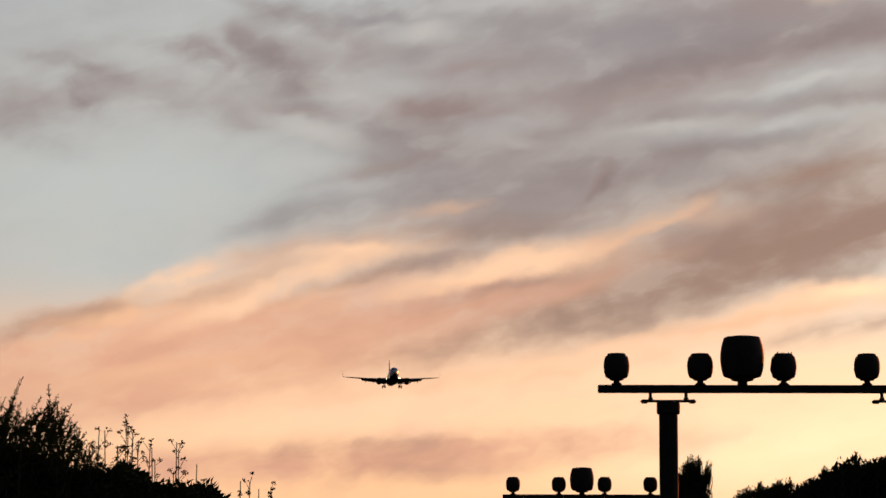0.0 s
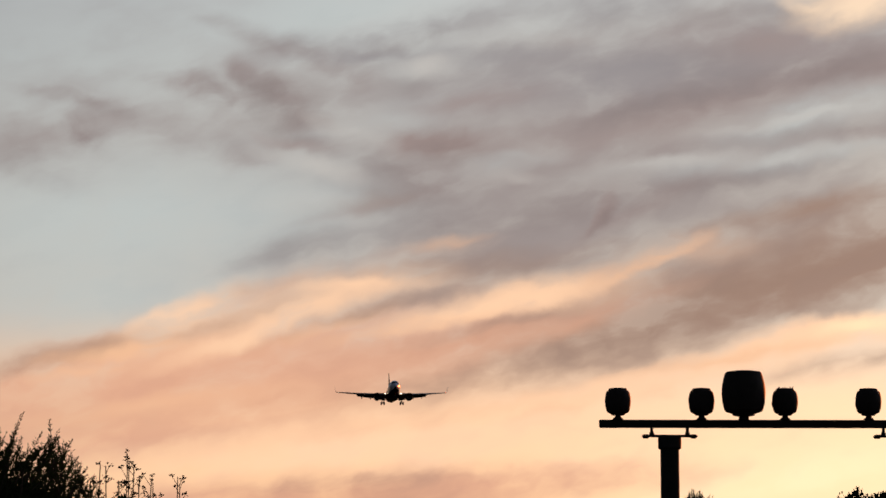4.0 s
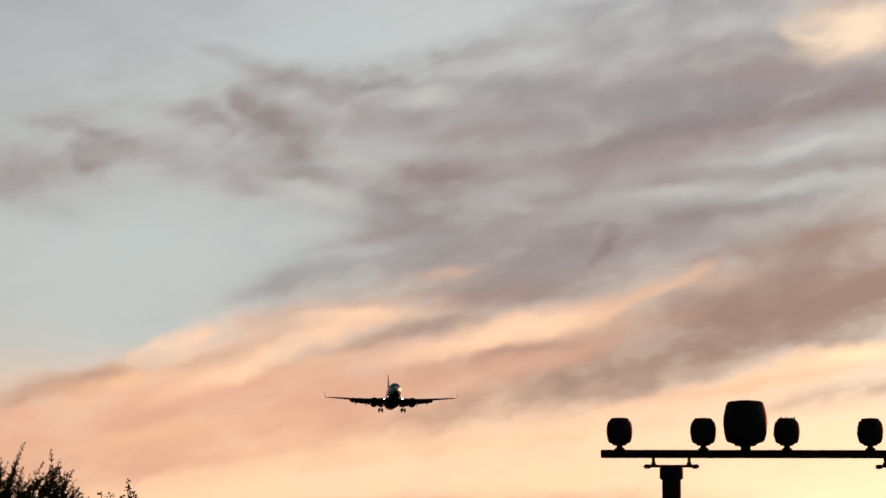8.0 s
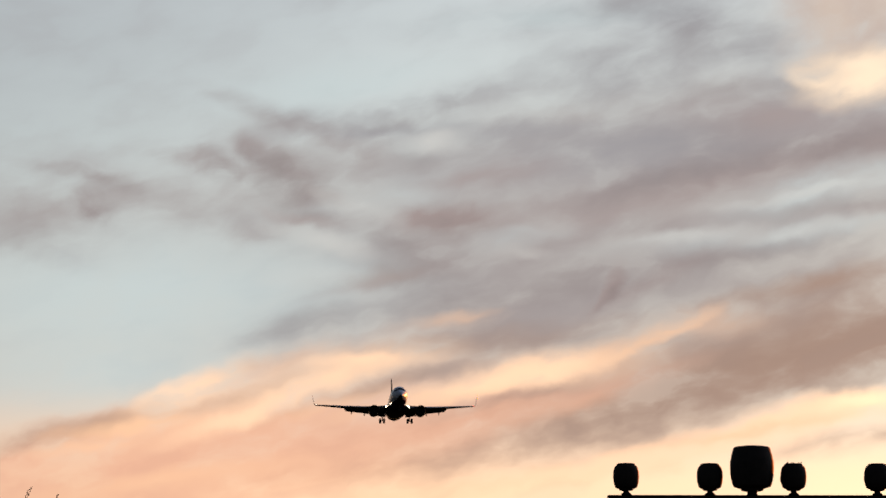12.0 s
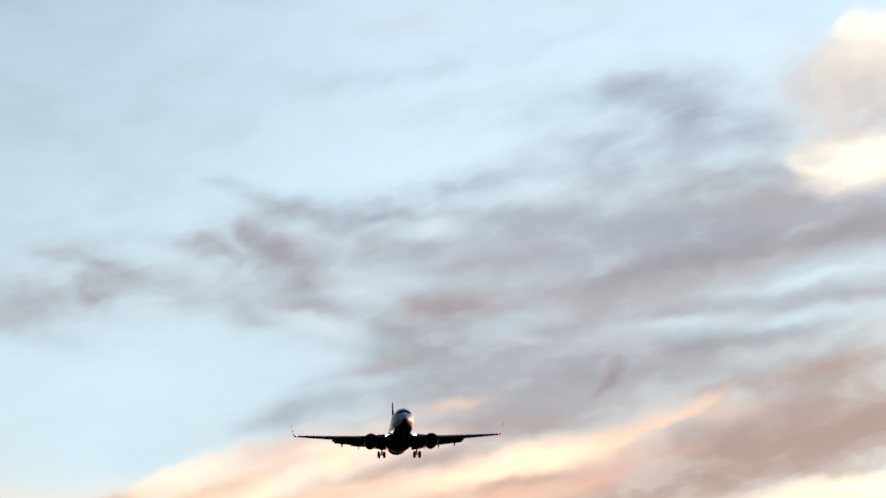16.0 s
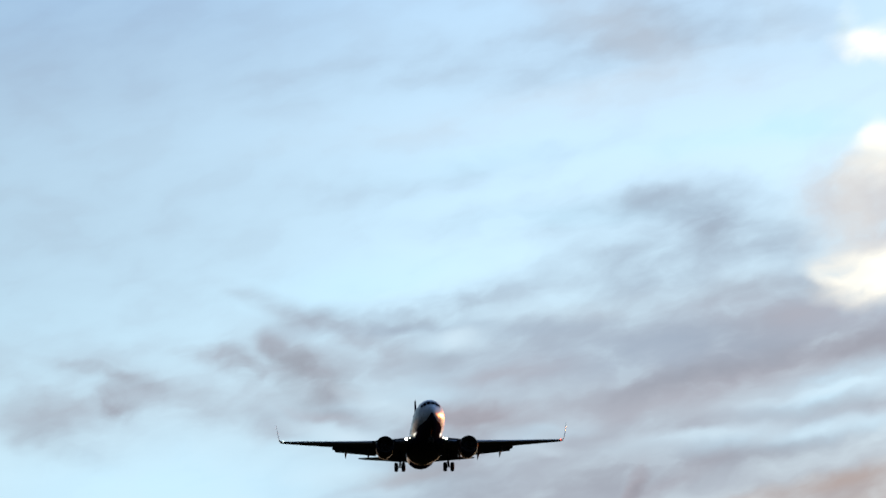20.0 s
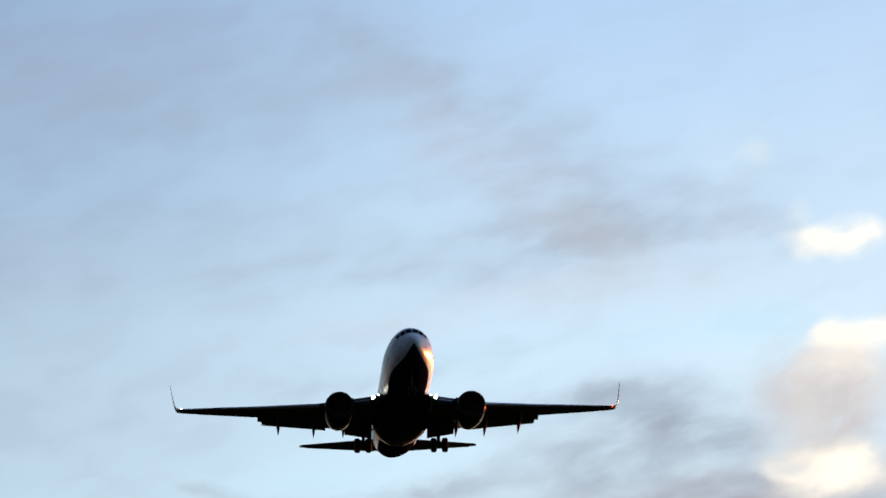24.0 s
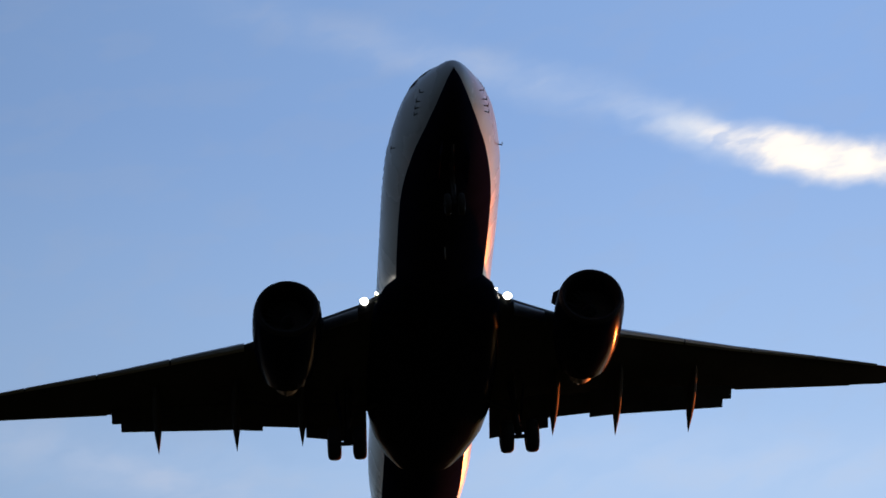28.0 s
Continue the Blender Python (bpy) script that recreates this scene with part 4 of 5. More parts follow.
def build_main_gear(jet, side):
    gear = rod("main_gear", at(side * 2.95, 19.6, 0.22), at(side * 2.80, 19.45, 2.35), 0.11, DARK_METAL, jet, "extended main landing gear leg", 14, 0.14)
    rod("axle", at(side * 2.40, 19.6, 0.22), at(side * 3.50, 19.6, 0.22), 0.075, DARK_METAL, gear)
    for x in (2.52, 3.39):
        wheel(gear, side * x, 19.6, 0.23, 0.57, 0.45)
    rod("side_brace", at(side * 2.90, 19.55, 1.15), at(side * 1.5, 19.3, 1.75), 0.06, DARK_METAL, gear)
    rod("drag_brace", at(side * 2.90, 19.6, 0.95), at(side * 2.85, 18.5, 2.2), 0.05, DARK_METAL, gear)
    for k, (s0, z0, s1, z1) in enumerate(((19.75, 0.35, 20.0, 0.68), (20.0, 0.68, 19.72, 1.05))):
        rod("torque_link", at(side * 2.94, s0, z0), at(side * 2.92, s1, z1), 0.04, DARK_METAL, gear)
    slab("gear_door", (0.05, 0.75, 1.05), at(side * 3.16, 19.55, 1.55), NAVY_PAINT, gear, "navy gear leg door", 0.02, (0, side * 8, 0))
    rod("brake_line", at(side * 2.80, 19.72, 0.3), at(side * 2.78, 19.62, 2.0), 0.018, RUBBER, gear, "", 6)


def build_nose_gear(jet):
    gear = rod("nose_gear", at(0, 4.6, 0.10), at(0, 4.4, 1.75), 0.07, DARK_METAL, jet, "extended nose wheel leg", 12, 0.09)
    rod("axle", at(-0.34, 4.6, 0.12), at(0.34, 4.6, 0.12), 0.045, DARK_METAL, gear)
    for x in (-0.21, 0.21):
        wheel(gear, x, 4.6, 0.12, 0.34, 0.2)
    rod("drag_brace", at(0, 4.5, 0.75), at(0, 3.5, 1.6), 0.04, DARK_METAL, gear)
    for side in (1, -1):
        slab("gear_door", (0.03, 1.7, 0.55), at(side * 0.40, 4.0, 1.22), NAVY_PAINT, gear, "open navy nose wheel door", 0.01, (0, -side * 12, 0))


def build_stabilizer(jet, side):
    loops = []
    for x, le, te, z, tk in ((0.3, 32.7, 36.6, 4.48, 0.11), (0.9, 33.1, 36.7, 4.55, 0.11), (3.0, 34.55, 37.15, 4.80, 0.10), (5.5, 36.2, 37.7, 5.10, 0.09), (7.1, 37.28, 38.1, 5.29, 0.08), (7.34, 37.6, 38.12, 5.32, 0.06)):
        loops.append([at(side * x, le + u, z + v) for u, v in foil(te - le, tk, 10)])
    stab = skin("stabilizer", loops, WING_GREY_SHADED, jet, "tailplane, grey darkened for shade")
    rows = []
    for x, te, z in ((1.2, 36.8, 4.58), (4.0, 37.36, 4.92), (6.8, 37.98, 5.25)):
        rows.append([at(side * x, te - 0.05 + u, z + v) for u, v in foil(0.22, 0.2, 6)])
    skin("elevator", rows, WING_GREY_SHADED, stab)


def build_fin(jet):
    loops = []
    for z, le, te, tk in ((5.0, 27.6, 37.0, 0.03), (5.45, 29.3, 37.1, 0.045), (5.9, 30.9, 37.2, 0.06), (6.6, 32.0, 37.35, 0.09), (8.5, 33.7, 37.85, 0.09), (10.5, 35.3, 38.3, 0.09), (12.4, 36.75, 38.75, 0.085), (12.72, 37.2, 38.8, 0.06)):
        loops.append([at(v, le + u, z) for u, v in foil(te - le, tk, 10)])
    fin = skin("fin", loops, NAVY_PAINT, jet, "navy tail fin")
    rows = []
    for z, te in ((6.2, 37.25), (9.5, 38.05), (12.3, 38.72)):
        rows.append([at(v, te - 0.05 + u, z) for u, v in foil(0.3, 0.2, 6)])
    skin("rudder", rows, NAVY_PAINT, fin)


airliner = build_airliner()


# ---- approach light masts ----
def build_lamp(name, w, h, stem, spiky=False, wide=False):
    """A barrel-shaped approach light on a short stem, its middle over the origin."""
    r = w / 2
    light = new(name)
    if wide:
        shape = ((0, 0.40), (0.012, 0.50), (0.05, 0.52), (0.075, 0.70), (0.10, 0.84), (0.16, 0.90), (0.30, 0.965), (0.5, 1.0), (0.66, 0.985), (0.82, 0.92), (0.93, 0.855), (0.965, 0.83), (0.985, 0.76), (1.0, 0.55))
    else:
        shape = ((0, 0.40), (0.01, 0.52), (0.055, 0.55), (0.10, 0.78), (0.14, 0.86), (0.30, 0.955), (0.5, 1.0), (0.68, 0.98), (0.82, 0.91), (0.895, 0.83), (0.91, 0.73), (0.975, 0.70), (0.99, 0.64), (1.0, 0.45))
    body = lathe([(u * h, v * r) for u, v in shape], (0, 0, stem), (0, 0, stem + h), 28)
    housing = skin("housing", body, LAMP_HOUSING, light, "dark barrel-shaped lamp housing")
    # the lens looks up the approach, set in a ring
    skin("lens_ring", lathe(((0, 0.70 * r), (0.05, 0.74 * r), (0.09, 0.70 * r)), (0, r * 0.80, stem + h * 0.5), (0, r * 0.80 + 0.1, stem + h * 0.5), 24), LAMP_HOUSING, housing)
    skin("lens", lathe(((0, 0.66 * r), (0.03, 0.5 * r), (0.045, 0.1 * r)), (0, r * 0.80 + 0.06, stem + h * 0.5), (0, r + 0.2, stem + h * 0.5), 24), LAMP_LENS, housing, "unlit glass lens")
    skin("cap", lathe(((0, 0.16 * r), (0.02 * h, 0.15 * r), (0.03 * h, 0.10 * r)), (0, 0, stem + h * 0.99), (0, 0, stem + h * 1.1), 20), LAMP_HOUSING, housing)
    rod("latch", (r * 0.85, 0, stem + 0.35 * h), (r * 0.85, 0, stem + 0.68 * h), 0.012 + r * 0.05, LAMP_HOUSING, housing, "", 8)
    rod("stem", (0, 0, -0.012), (0, 0, stem + 0.03 * h), 0.036 if w < 0.4 else 0.06, MAST_PAINT, light, "short stem", 12)
    skin("foot", lathe(((0, 0.05), (0.015, 0.065), (0.035, 0.05)), (0, 0, -0.008), (0, 0, 0.04), 14), MAST_PAINT, light)
    if spiky:
        rng = random.Random(2)
        for k in range(7):
            a = k * 0.9
            p = Vector((math.cos(a) * r * 0.55, math.sin(a) * r * 0.4, stem + h * 0.97))
            rod("spike", p, p + Vector((rng.uniform(-0.02, 0.02), 0, rng.uniform(0.02, 0.035))), 0.008, LAMP_HOUSING, housing, "", 6, 0.005)
    return light


def build_mast(centre, turn):
    """A crossbar on two posts; the middle lamp stands at centre."""
    mast = new("light_mast")
    tagged(mast, "dark steel crossbar on two posts carrying approach lights", "light mast", "approach light masts")
    mast.matrix_basis = Matrix.Translation(centre) @ Euler((0, 0, radians(turn))).to_matrix().to_4x4()
    half, h = 2.225, 0.094
    slab("crossbar", (2 * half, 0.09, h), (0, 0, -h / 2), MAST_PAINT, mast, "straight square crossbar", 0.008)
    for s in (-1, 1):
        x = s * 1.385
        rod("post", (x, 0, -centre[2] - 0.15), (x, 0, -0.26), 0.118, MAST_PAINT, mast, "round post", 24, 0.112)
        skin("collar", lathe(((0, 0.125), (0.01, 0.140), (0.13, 0.140), (0.145, 0.13)), (x, 0, -0.35), (x, 0, -0.2), 24), MAST_PAINT, mast)
        plate = slab("clamp_plate", (0.56, 0.12, 0.024), (x, 0, -0.192), MAST_PAINT, mast, "clamp plate with turned ends", 0.006)
        for e in (-1, 1):
            slab("clamp_end", (0.09, 0.11, 0.045), (x + e * 0.285, 0, -0.197), MAST_PAINT, plate, "", 0.015)
            rod("clamp_rod", (x + e * 0.213, 0, -0.20), (x + e * 0.213, 0, -h + 0.01), 0.02, MAST_PAINT, mast, "threaded rod", 10)
            skin("clamp_nut", lathe(((0, 0.030), (0.03, 0.030)), (x + e * 0.213, 0, -0.18), (x + e * 0.213, 0, -0.1), 6), MAST_PAINT, mast)
    return mast


lamp_a = build_lamp("approach_light", 0.312, 0.325, 0.055)
lamp_b = build_lamp("approach_light", 0.312, 0.325, 0.055, spiky=True)
flash = build_lamp("flashing_light", 0.525, 0.535, 0.05, wide=True)
tagged(lamp_a, "unlit barrel-shaped approach light on the crossbar", "approach light", "approach lights")
tagged(lamp_b, "unlit approach light with bird spikes on the crossbar", "approach light", "approach lights")
tagged(flash, "large unlit flasher between the lights on the crossbar", "approach light", "approach lights")
MASTS = [((4.074, 38.730, 5.153), 0.9), ((3.527, 71.005, 5.721), 0.9)]
for n, (c, turn) in enumerate(MASTS):
    build_mast(c, turn)
    for k, dx in enumerate((-2, -1, 0, 1, 2)):
        spot = Matrix.Translation(c) @ Euler((0, 0, radians(turn))).to_matrix().to_4x4() @ pose(dx, 0, 0)
        source = lamp_b if dx == 0 else lamp_a
        if n == 0 and dx in (-2, 0):
            source.matrix_basis = spot @ pose(0, 0, 0, 0, 0, 8)
        else:
            copy_thing(source, spot @ pose(0, 0, 0, 0, 0, 2 * k))
    spot = Matrix.Translation(c) @ Euler((0, 0, radians(turn))).to_matrix().to_4x4() @ pose(-0.495, 0, 0)
    if n == 0:
        flash.matrix_basis = spot
    else:
        copy_thing(flash, spot)


# ---- plants ----
class Greens:
    """Collects stems and leaves of a plant into two meshes."""

    def __init__(self, seed):
        self.rng = random.Random(seed)
        self.sv, self.sf, self.lv, self.lf = [], [], [], []

    def stem(self, points, r0, r1):
        n = len(points)
        base = len(self.sv)
        for k, p in enumerate(points):
            r = r0 + (r1 - r0) * k / (n - 1)
            for q in range(3):
                a = 2.094 * q
                self.sv.append((p[0] + r * math.cos(a), p[1] + r * math.sin(a), p[2]))
        for k in range(n - 1):
            for q in range(3):
                a, b = base + 3 * k + q, base + 3 * k + (q + 1) % 3
                self.sf.append((a, b, b + 3, a + 3))

    def leaf(self, p, way, length, width):
        """A leaf folded along its rib."""
        d = Vector(way).normalized()
        side = d.cross(Vector((self.rng.uniform(-1, 1), self.rng.uniform(-1, 1), self.rng.uniform(-1, 1)))).normalized()
        lift = side.cross(d) * width * 0.35
        p = Vector(p)
        base = len(self.lv)
        for v in (p, p + d * length * 0.45 + side * width / 2 + lift, p + d * length, p + d * length * 0.45 - side * width / 2 + lift):
            self.lv.append(tuple(v))
        self.lf += [(base, base + 1, base + 2), (base, base + 2, base + 3)]

    def bend(self, a, b, sag, n=6, jitter=0.0):
        a, b = Vector(a), Vector(b)
        out = []
        for k in range(n):
            u = k / (n - 1)
            p = a.lerp(b, u)
            p.x += sag * math.sin(u * 2.2) + self.rng.uniform(-jitter, jitter)
            p.y += self.rng.uniform(-jitter, jitter)
            out.append(p)
        return out

    def finish(self, thing, leaf_mat, stem_mat, stem_name="branch_work", leaf_name="foliage"):
        if self.sf:
            tagged(put(stem_name, self.sv, self.sf, stem_mat, thing), kind="stuff")
        if self.lf:
            tagged(put(leaf_name, self.lv, self.lf, leaf_mat, thing, smooth=False), kind="stuff")


def sight(x, y, far):
    """Metres across and up at that distance ahead, from degrees across and up."""
    return far * math.tan(radians(x)), EYE + far * math.tan(radians(y)) / math.cos(radians(x))


def plume(g, foot, tip, sag, leaf, slim, count, spread=0.55, start=0.15, r=0.003):
    """A twig feathered with narrow leaves that lie along it, longest in its middle."""
    rng = g.rng
    pts = g.bend(foot, tip, sag, 7, leaf * 0.12)
    g.stem(pts, r, r * 0.35)
    for k in range(count):
        u = rng.uniform(start, 1.0)
        i = min(int(u * 6), 5)
        d = (pts[i + 1] - pts[i]).normalized()
        out = Vector((rng.gauss(0, 1), rng.gauss(0, 1), rng.gauss(0, 0.6))) * spread
        size = leaf * (1.15 - 0.75 * u) * rng.uniform(0.7, 1.3)
        g.leaf(pts[i].lerp(pts[i + 1], u * 6 - i), d + out, size, size * slim)
    return pts


def build_shrub(label, seed, far, depth, crest, mass, leaf, slim, lean, plumes, count, length, whip, fill, leaf_mat, spread=0.55, shoots=()):
    """A wide shrub of feathery twigs: crest and mass are rows of degrees across and up, for its uneven top and for its closed body."""
    g = Greens(seed)
    rng = g.rng
    cx, cy = [o[0] for o in crest], [o[1] for o in crest]
    mx, my = [o[0] for o in mass], [o[1] for o in mass]
    thing = new("shrub")
    tagged(thing, label, "shrub", "shrubs at the edge")
    for k in range(plumes):
        a = cx[0] + (cx[-1] - cx[0]) * (k + rng.random()) / plumes
        x, z = sight(a, float(np.interp(a, cx, cy)) - abs(rng.gauss(0, whip)), far)
        y = far + rng.uniform(-depth, depth)
        way = Vector((lean + rng.gauss(0, 0.35), rng.gauss(0, 0.3), 1.0)).normalized()
        tip = Vector((x, y, z))
        foot = tip - way * length * rng.uniform(0.6, 1.3)
        plume(g, foot, tip, rng.gauss(0, 0.06) * length, leaf, slim, count, spread)
        g.stem(g.bend((foot.x - lean * 0.3, y, -0.05), foot, rng.uniform(-0.05, 0.05), 4), leaf * 0.25, 0.003)
    # single long shoots over the crest
    for a0, e0, a1, e1 in shoots:
        x0, z0 = sight(a0, e0, far - 0.1)
        x1, z1 = sight(a1, e1, far - 0.1)
        plume(g, (x0, far - 0.1, z0), (x1, far - 0.1, z1), rng.gauss(0, 0.012), leaf * 0.85, slim, 46, 0.6, 0.1)
        g.stem(g.bend((x0 - 0.2, far, -0.05), (x0, far - 0.1, z0), 0.03, 5), 0.008, 0.003)
    # closed body below the crest
    for k in range(fill):
        a = rng.uniform(mx[0], mx[-1])
        drop = abs(rng.gauss(0, 0.9))
        x, z = sight(a, float(np.interp(a, mx, my)) - drop + rng.gauss(0, 0.04), far)
        if z > 0.05:
            big = 1.0 + min(drop, 1.2)
            g.leaf((x, far + rng.uniform(-depth, depth), z), Vector((rng.uniform(-1, 1) + lean, rng.uniform(-1, 1), rng.uniform(-0.2, 1.3))), leaf * rng.uniform(0.7, 1.2) * big, leaf * rng.uniform(0.3, 0.5) * big)
    for k in range(fill // 2):
        a = rng.uniform(mx[0], mx[-1])
        x, z = sight(a, float(np.interp(a, mx, my)) - 0.10 - abs(rng.gauss(0, 0.7)), far)
        z -= leaf * 2.5
        if z > 0.1:
            g.leaf((x, far + rng.uniform(-depth, depth) * 0.6, z), Vector((rng.uniform(-1, 1), rng.uniform(-0.6, 0.6), rng.uniform(-0.5, 1))), leaf * 4, leaf * 2.8)
    for k in range(fill // 4):
        a = rng.uniform(mx[0], mx[-1])
        x, z = sight(a, float(np.interp(a, mx, my)) - 0.8, far)
        g.leaf((x, far + rng.uniform(-depth, depth), rng.uniform(0.05, max(z, 0.2))), Vector((rng.uniform(-1, 1), rng.uniform(-1, 1), rng.uniform(-0.5, 1))), leaf * 5, leaf * 3)
    g.finish(thing, leaf_mat, BARK)
    return thing


build_shrub("dark feathery shrub with long arching twigs beside the approach lights", 11, 15.0, 0.5,
            [(-11.17, 4.69), (-8.76, 5.12), (-7.98, 5.06), (-7.78, 5.10), (-7.48, 4.81), (-7.19, 4.81), (-6.89, 4.97), (-6.62, 4.82), (-6.40, 4.56), (-6.15, 4.15), (-5.80, 3.90), (-5.30, 3.81), (-5.10, 3.56), (-4.80, 3.44), (-4.31, 3.39), (-3.89, 3.33)],
            [(-11.16, 4.14), (-7.77, 4.11), (-7.18, 3.98), (-6.78, 3.87), (-6.53, 3.63), (-6.19, 3.60), (-5.74, 3.64), (-5.55, 3.76), (-5.30, 3.64), (-5.18, 3.48), (-5.00, 3.38), (-4.41, 3.41), (-4.31, 3.32), (-4.13, 3.35), (-4.01, 3.39), (-3.91, 3.22)],
            0.036, 0.28, 0.42, 500, 50, 0.27, 0.32, 30000, LEAF, 0.7,
            shoots=((-7.75, 4.43, -7.41, 5.34), (-7.67, 4.33, -7.37, 5.30), (-7.77, 4.58, -7.58, 4.90), (-6.95, 4.53, -7.00, 5.20), (-6.95, 4.44, -6.78, 5.03), (-6.81, 4.34, -6.57, 4.87), (-6.75, 4.29, -6.64, 4.81), (-6.67, 4.14, -6.44, 4.56), (-6.49, 4.05, -6.28, 4.38), (-7.38, 4.43, -6.88, 4.91), (-7.12, 4.34, -6.94, 4.88), (-7.50, 4.33, -7.39, 4.90)))
build_shrub("dense dark evergreen shrub with a rising tufted crest", 23, 30.0, 0.7,
            [(5.12, 3.29), (5.22, 3.40), (5.37, 3.34), (5.50, 3.52), (5.61, 3.40), (5.76, 3.44), (5.87, 3.56), (6.03, 3.50), (6.11, 3.34), (6.30, 3.54), (6.50, 3.61), (6.75, 3.65), (6.82, 3.86), (7.00, 3.88), (7.10, 3.95), (7.22, 3.92), (7.39, 3.84), (7.54, 3.88), (7.68, 3.98), (7.76, 3.95), (8.47, 4.09), (10.02, 4.17), (11.46, 3.86)],
            [(5.12, 3.16), (5.22, 3.27), (5.36, 3.21), (5.50, 3.39), (5.61, 3.27), (5.76, 3.31), (5.87, 3.43), (6.03, 3.37), (6.11, 3.21), (6.30, 3.41), (6.50, 3.48), (6.75, 3.52), (6.82, 3.73), (7.00, 3.76), (7.09, 3.82), (7.22, 3.79), (7.39, 3.71), (7.53, 3.75), (7.68, 3.85), (7.76, 3.82), (8.47, 3.96), (10.02, 4.04), (11.46, 3.73)],
            0.055, 0.30, 0.05, 330, 36, 0.20, 0.03, 30000, LEAF_DARK, 0.36)


def build_weed(label, seed, far, a, top, lean, heads):
    """A tall dry weed: one thin stem with small seed heads near its tip."""
    g = Greens(seed)
    rng = g.rng
    thing = new("weed")
    tagged(thing, label, "weed", "tall weeds")
    x, z = sight(a, top, far)
    pts = g.bend((x - lean - 0.05, far, 0.0), (x, far, z), lean * 0.3, 12, 0.004)
    g.stem(pts, 0.008, 0.0028)
    for k in range(heads):
        u = rng.uniform(0.88, 1.0)
        i = min(int(u * 11), 10)
        p = pts[i].lerp(pts[i + 1], u * 11 - i)
        e = p + Vector((rng.uniform(-0.035, 0.035), rng.uniform(-0.03, 0.03), rng.uniform(0.01, 0.05)))
        g.stem([p, p.lerp(e, 0.5), e], 0.0025, 0.0015)
        for q in range(9):
            g.leaf(e + Vector((rng.uniform(-0.008, 0.008), rng.uniform(-0.008, 0.008), rng.uniform(-0.004, 0.008))), Vector((rng.uniform(-1, 1), rng.uniform(-1, 1), rng.uniform(-0.3, 1))), 0.014, 0.009)
    for k in range(10):
        u = rng.uniform(0.72, 0.92)
        i = min(int(u * 11), 10)
        g.leaf(pts[i].lerp(pts[i + 1], u * 11 - i), Vector((rng.uniform(-1, 1), rng.uniform(-1, 1), rng.uniform(0, 1.4))), 0.026, 0.007)
    g.finish(thing, DRY_STEM, DRY_STEM, "stem", "seed_head")


build_weed("thin dry weed with seed heads rising out of the shrub", 31, 14.6, -6.10, 4.44, 0.06, 9)
build_weed("thin dry weed with seed heads rising out of the shrub", 32, 14.8, -5.89, 4.42, -0.05, 8)
build_weed("thin dry weed with seed heads rising out of the shrub", 33, 15.0, -5.74, 4.15, 0.02, 4)
build_weed("thin dry weed with seed heads rising out of the shrub", 34, 14.7, -5.61, 4.52, 0.03, 12)
build_weed("thin dry weed with seed heads rising out of the shrub", 35, 14.9, -5.51, 4.51, -0.02, 12)
build_weed("thin dry weed with seed heads rising out of the shrub", 36, 15.1, -5.41, 4.37, -0.06, 9)
build_weed("thin dry weed with seed heads rising out of the shrub", 37, 14.8, -5.33, 4.25, -0.03, 6)
build_weed("thin dry weed with seed heads rising out of the shrub", 38, 15.0, -5.17, 4.17, 0.02, 5)
build_weed("thin dry weed with seed heads rising out of the shrub", 39, 14.7, -5.04, 4.13, -0.08, 3)
build_weed("thin dry weed with seed heads rising out of the shrub", 40, 14.9, -4.71, 4.23, 0.02, 4)
build_weed("thin dry weed with seed heads rising out of the shrub", 41, 14.8, -4.61, 4.11, -0.03, 8)
build_weed("thin dry weed with seed heads rising out of the shrub", 42, 14.9, -4.78, 3.71, 0.05, 5)
build_weed("thin dry weed with seed heads rising out of the shrub", 43, 15.0, -4.35, 3.84, 0.01, 5)
build_weed("thin dry weed with seed heads rising out of the shrub", 44, 14.8, -4.26, 3.54, -0.03, 3)
build_weed("thin dry weed with seed heads rising out of the shrub", 45, 15.0, -3.60, 3.55, 0.05, 3)
build_weed("thin dry weed with seed heads rising out of the shrub", 46, 14.9, -3.38, 3.54, -0.02, 7)
build_weed("thin dry weed with seed heads rising out of the shrub", 47, 15.0, -3.24, 3.41, 0.00, 3)
build_weed("thin dry weed with seed heads rising out of the shrub", 48, 14.8, -2.95, 3.45, -0.09, 5)
build_weed("thin dry weed with seed heads rising out of the shrub", 49, 14.9, -5.00, 3.91, -0.07, 5)


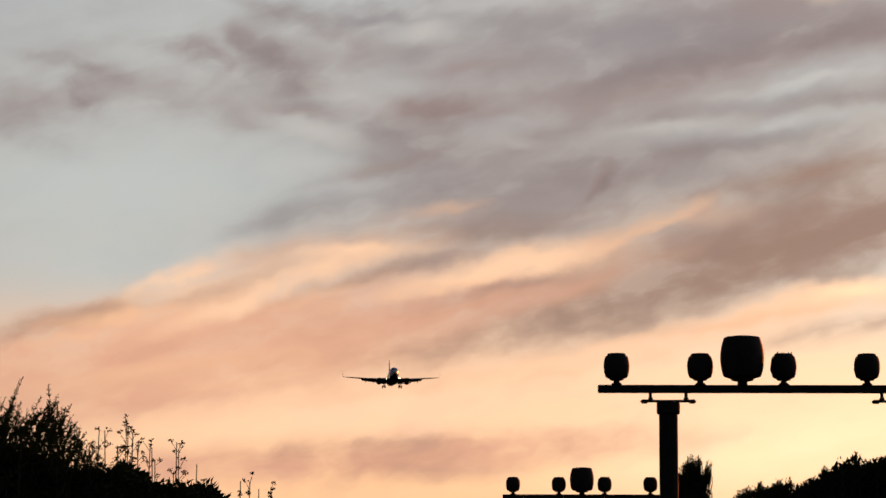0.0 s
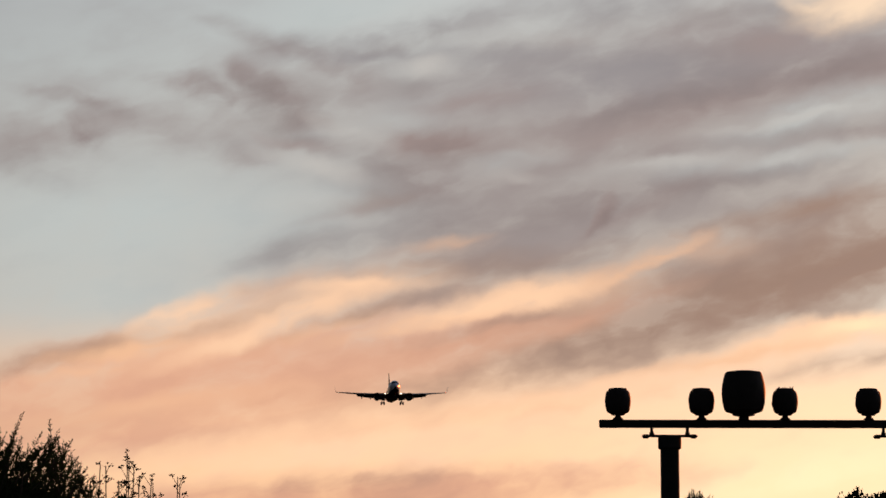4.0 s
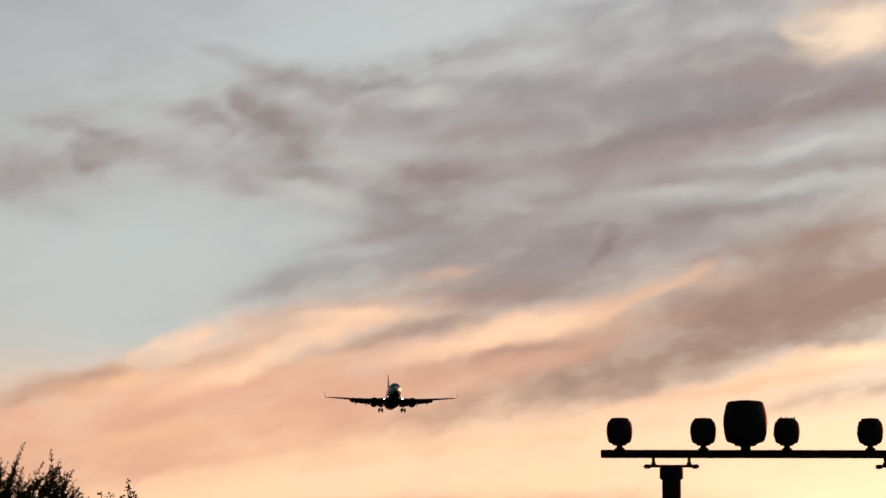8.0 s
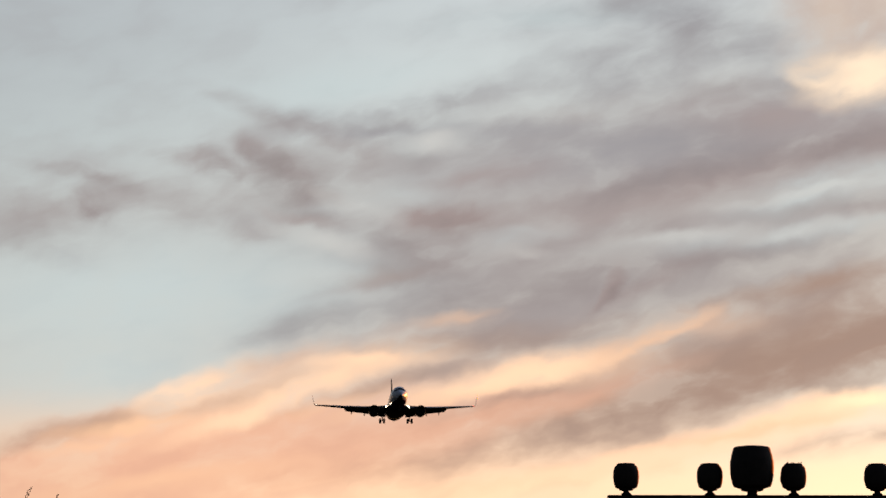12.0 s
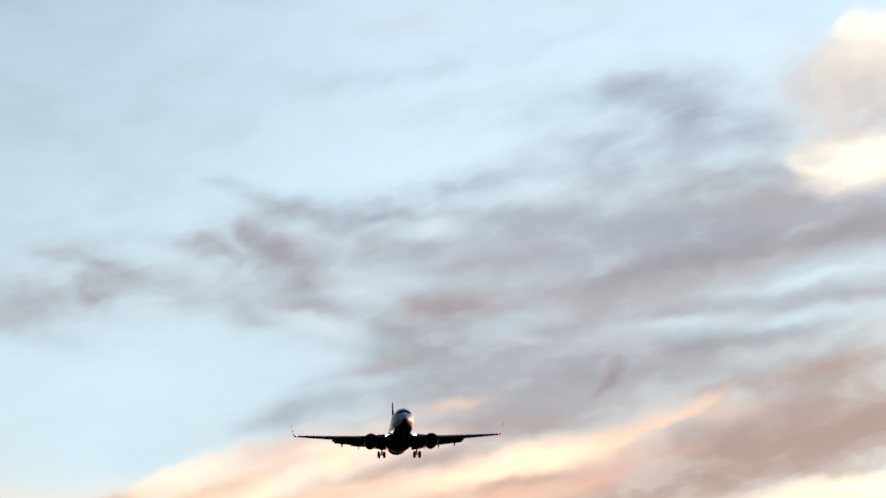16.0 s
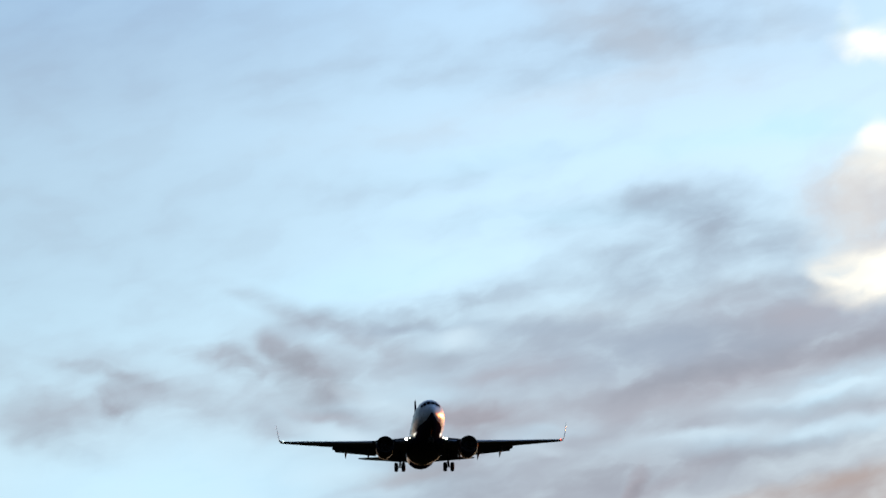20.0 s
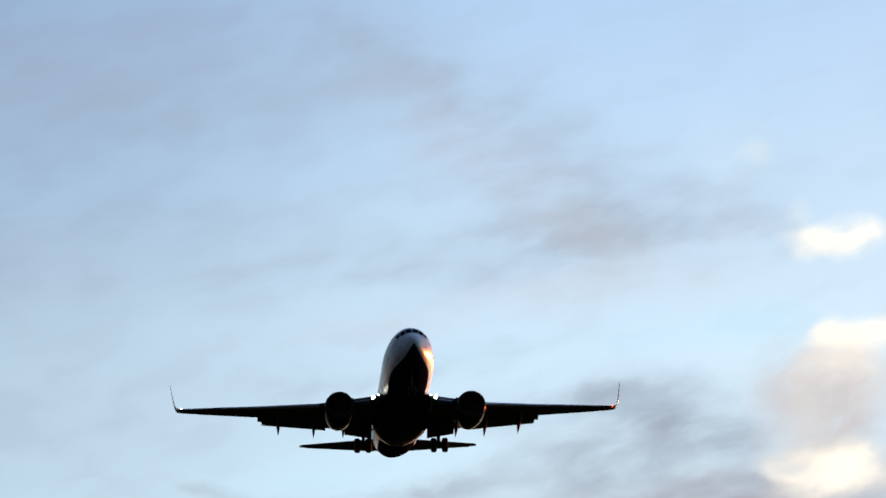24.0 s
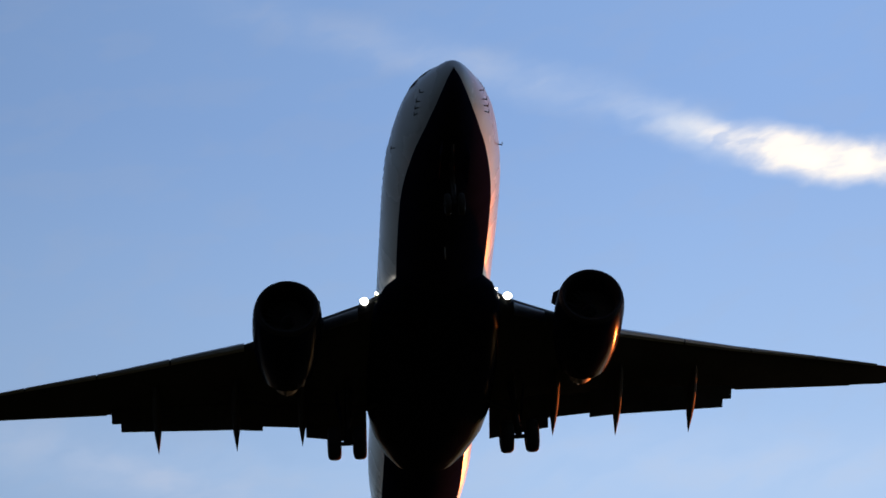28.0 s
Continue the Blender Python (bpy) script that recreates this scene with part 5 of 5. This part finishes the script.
def build_small_tree(label, seed, far, a, top, width):
    """A narrow tree whose branches climb almost upright, leafy all the way."""
    g = Greens(seed)
    rng = g.rng
    thing = new("tree")
    tagged(thing, label, "tree")
    x, z = sight(a, top, far)
    g.stem(g.bend((x, far, -0.05), (x, far, z * 0.9), 0.03, 10, 0.01), 0.09, 0.02)
    # columns of upright sprays: where across, how wide, how far below the top, how many
    for mid, half, low, many in ((0.02, 0.15, 0.03, 110), (-0.13, 0.07, 0.12, 40), (0.27, 0.05, 0.10, 26), (-0.25, 0.05, 0.40, 30), (0.0, 0.22, 0.32, 120)):
        for k in range(many):
            off = rng.uniform(-half, half)
            top_z = z - low - abs(rng.gauss(0, 0.16)) - 3.0 * (off / half) ** 2 * 0.03
            y = far + rng.uniform(-width, width) * 0.8
            tip = Vector((x + mid + off, y, top_z))
            plume(g, tip - Vector((rng.gauss(0.25, 0.2) * (mid + off), 0, rng.uniform(0.35, 0.6))), tip, rng.gauss(0, 0.015), 0.075, 0.22, 40, 0.28, 0.1, 0.006)
    for k in range(5000):
        h = z * rng.uniform(0.15, 0.93)
        q, out = rng.uniform(0, 6.283), width * math.sqrt(rng.random()) * min(1.0, (z - h) * 2.2)
        g.leaf((x + out * math.cos(q), far + out * math.sin(q), h), Vector((rng.uniform(-1, 1), rng.uniform(-1, 1), rng.uniform(0.2, 1.6))), 0.10, 0.05)
    g.finish(thing, LEAF_DARK, BARK, "trunk", "crown")


build_small_tree("narrow dark tree with upright branches behind the mast", 47, 55.0, 4.39, 4.04, 0.26)


# ---- movement ----
def motions():
    walk(airliner, [(t, pose(x, y, z, rx, ry, rz)) for t, x, y, z, rx, ry, rz in (
        (0, -18.27, 1167.22, 111.49, 3.035, -0.035, 184.156),
        (1, -17.78, 1127.92, 109.36, 3.067, 0.049, 184.171),
        (2, -17.29, 1088.61, 107.24, 3.099, 0.134, 184.187),
        (3, -16.76, 1049.22, 105.07, 3.123, 0.179, 184.186),
        (4, -16.13, 1009.73, 102.87, 3.131, 0.165, 184.145),
        (5, -15.47, 970.16, 100.64, 3.131, 0.111, 184.089),
        (6, -14.90, 930.55, 98.35, 3.139, 0.046, 184.065),
        (7, -14.48, 890.90, 95.97, 3.163, -0.035, 184.108),
        (8, -14.09, 851.19, 93.59, 3.187, -0.102, 184.152),
        (9, -13.66, 811.30, 91.30, 3.195, -0.114, 184.135),
        (10, -13.21, 771.32, 89.05, 3.193, -0.088, 184.085),
        (11, -12.66, 731.47, 86.78, 3.191, -0.033, 184.036),
        (12, -11.96, 691.76, 84.41, 3.190, -0.001, 183.997),
        (13, -11.15, 652.12, 81.98, 3.187, 0.028, 183.958),
        (14, -10.29, 612.73, 79.59, 3.188, 0.150, 183.921),
        (15, -9.46, 573.72, 77.35, 3.201, 0.462, 183.892),
        (16, -8.65, 535.03, 75.28, 3.262, 1.136, 183.888),
        (17, -7.85, 496.85, 73.29, 3.260, 1.656, 183.853),
        (18, -7.07, 459.46, 71.34, 3.087, 1.556, 183.728),
        (19, -6.68, 423.04, 69.54, 3.080, 1.347, 183.773),
        (20, -6.03, 387.18, 68.00, 3.041, 1.059, 183.835),
        (21, -4.47, 351.50, 66.83, 2.774, 0.721, 183.765),
        (22, -3.43, 316.10, 65.23, 2.738, 0.744, 183.693),
        (23, -2.73, 280.45, 63.36, 2.792, 1.035, 183.620),
        (23.5, -2.37, 262.14, 62.47, 2.749, 1.212, 183.583),
        (24, -1.98, 243.45, 61.62, 2.645, 1.401, 183.546),
        (25, -1.78, 206.09, 59.44, 2.797, 2.233, 183.439),
        (26, -1.41, 169.35, 57.45, 2.554, 3.023, 183.287),
        (27, -0.60, 133.49, 55.88, 2.627, 3.580, 183.009),
        (28, -0.98, 98.13, 54.68, 2.235, 4.080, 183.031),
    )])


motions()
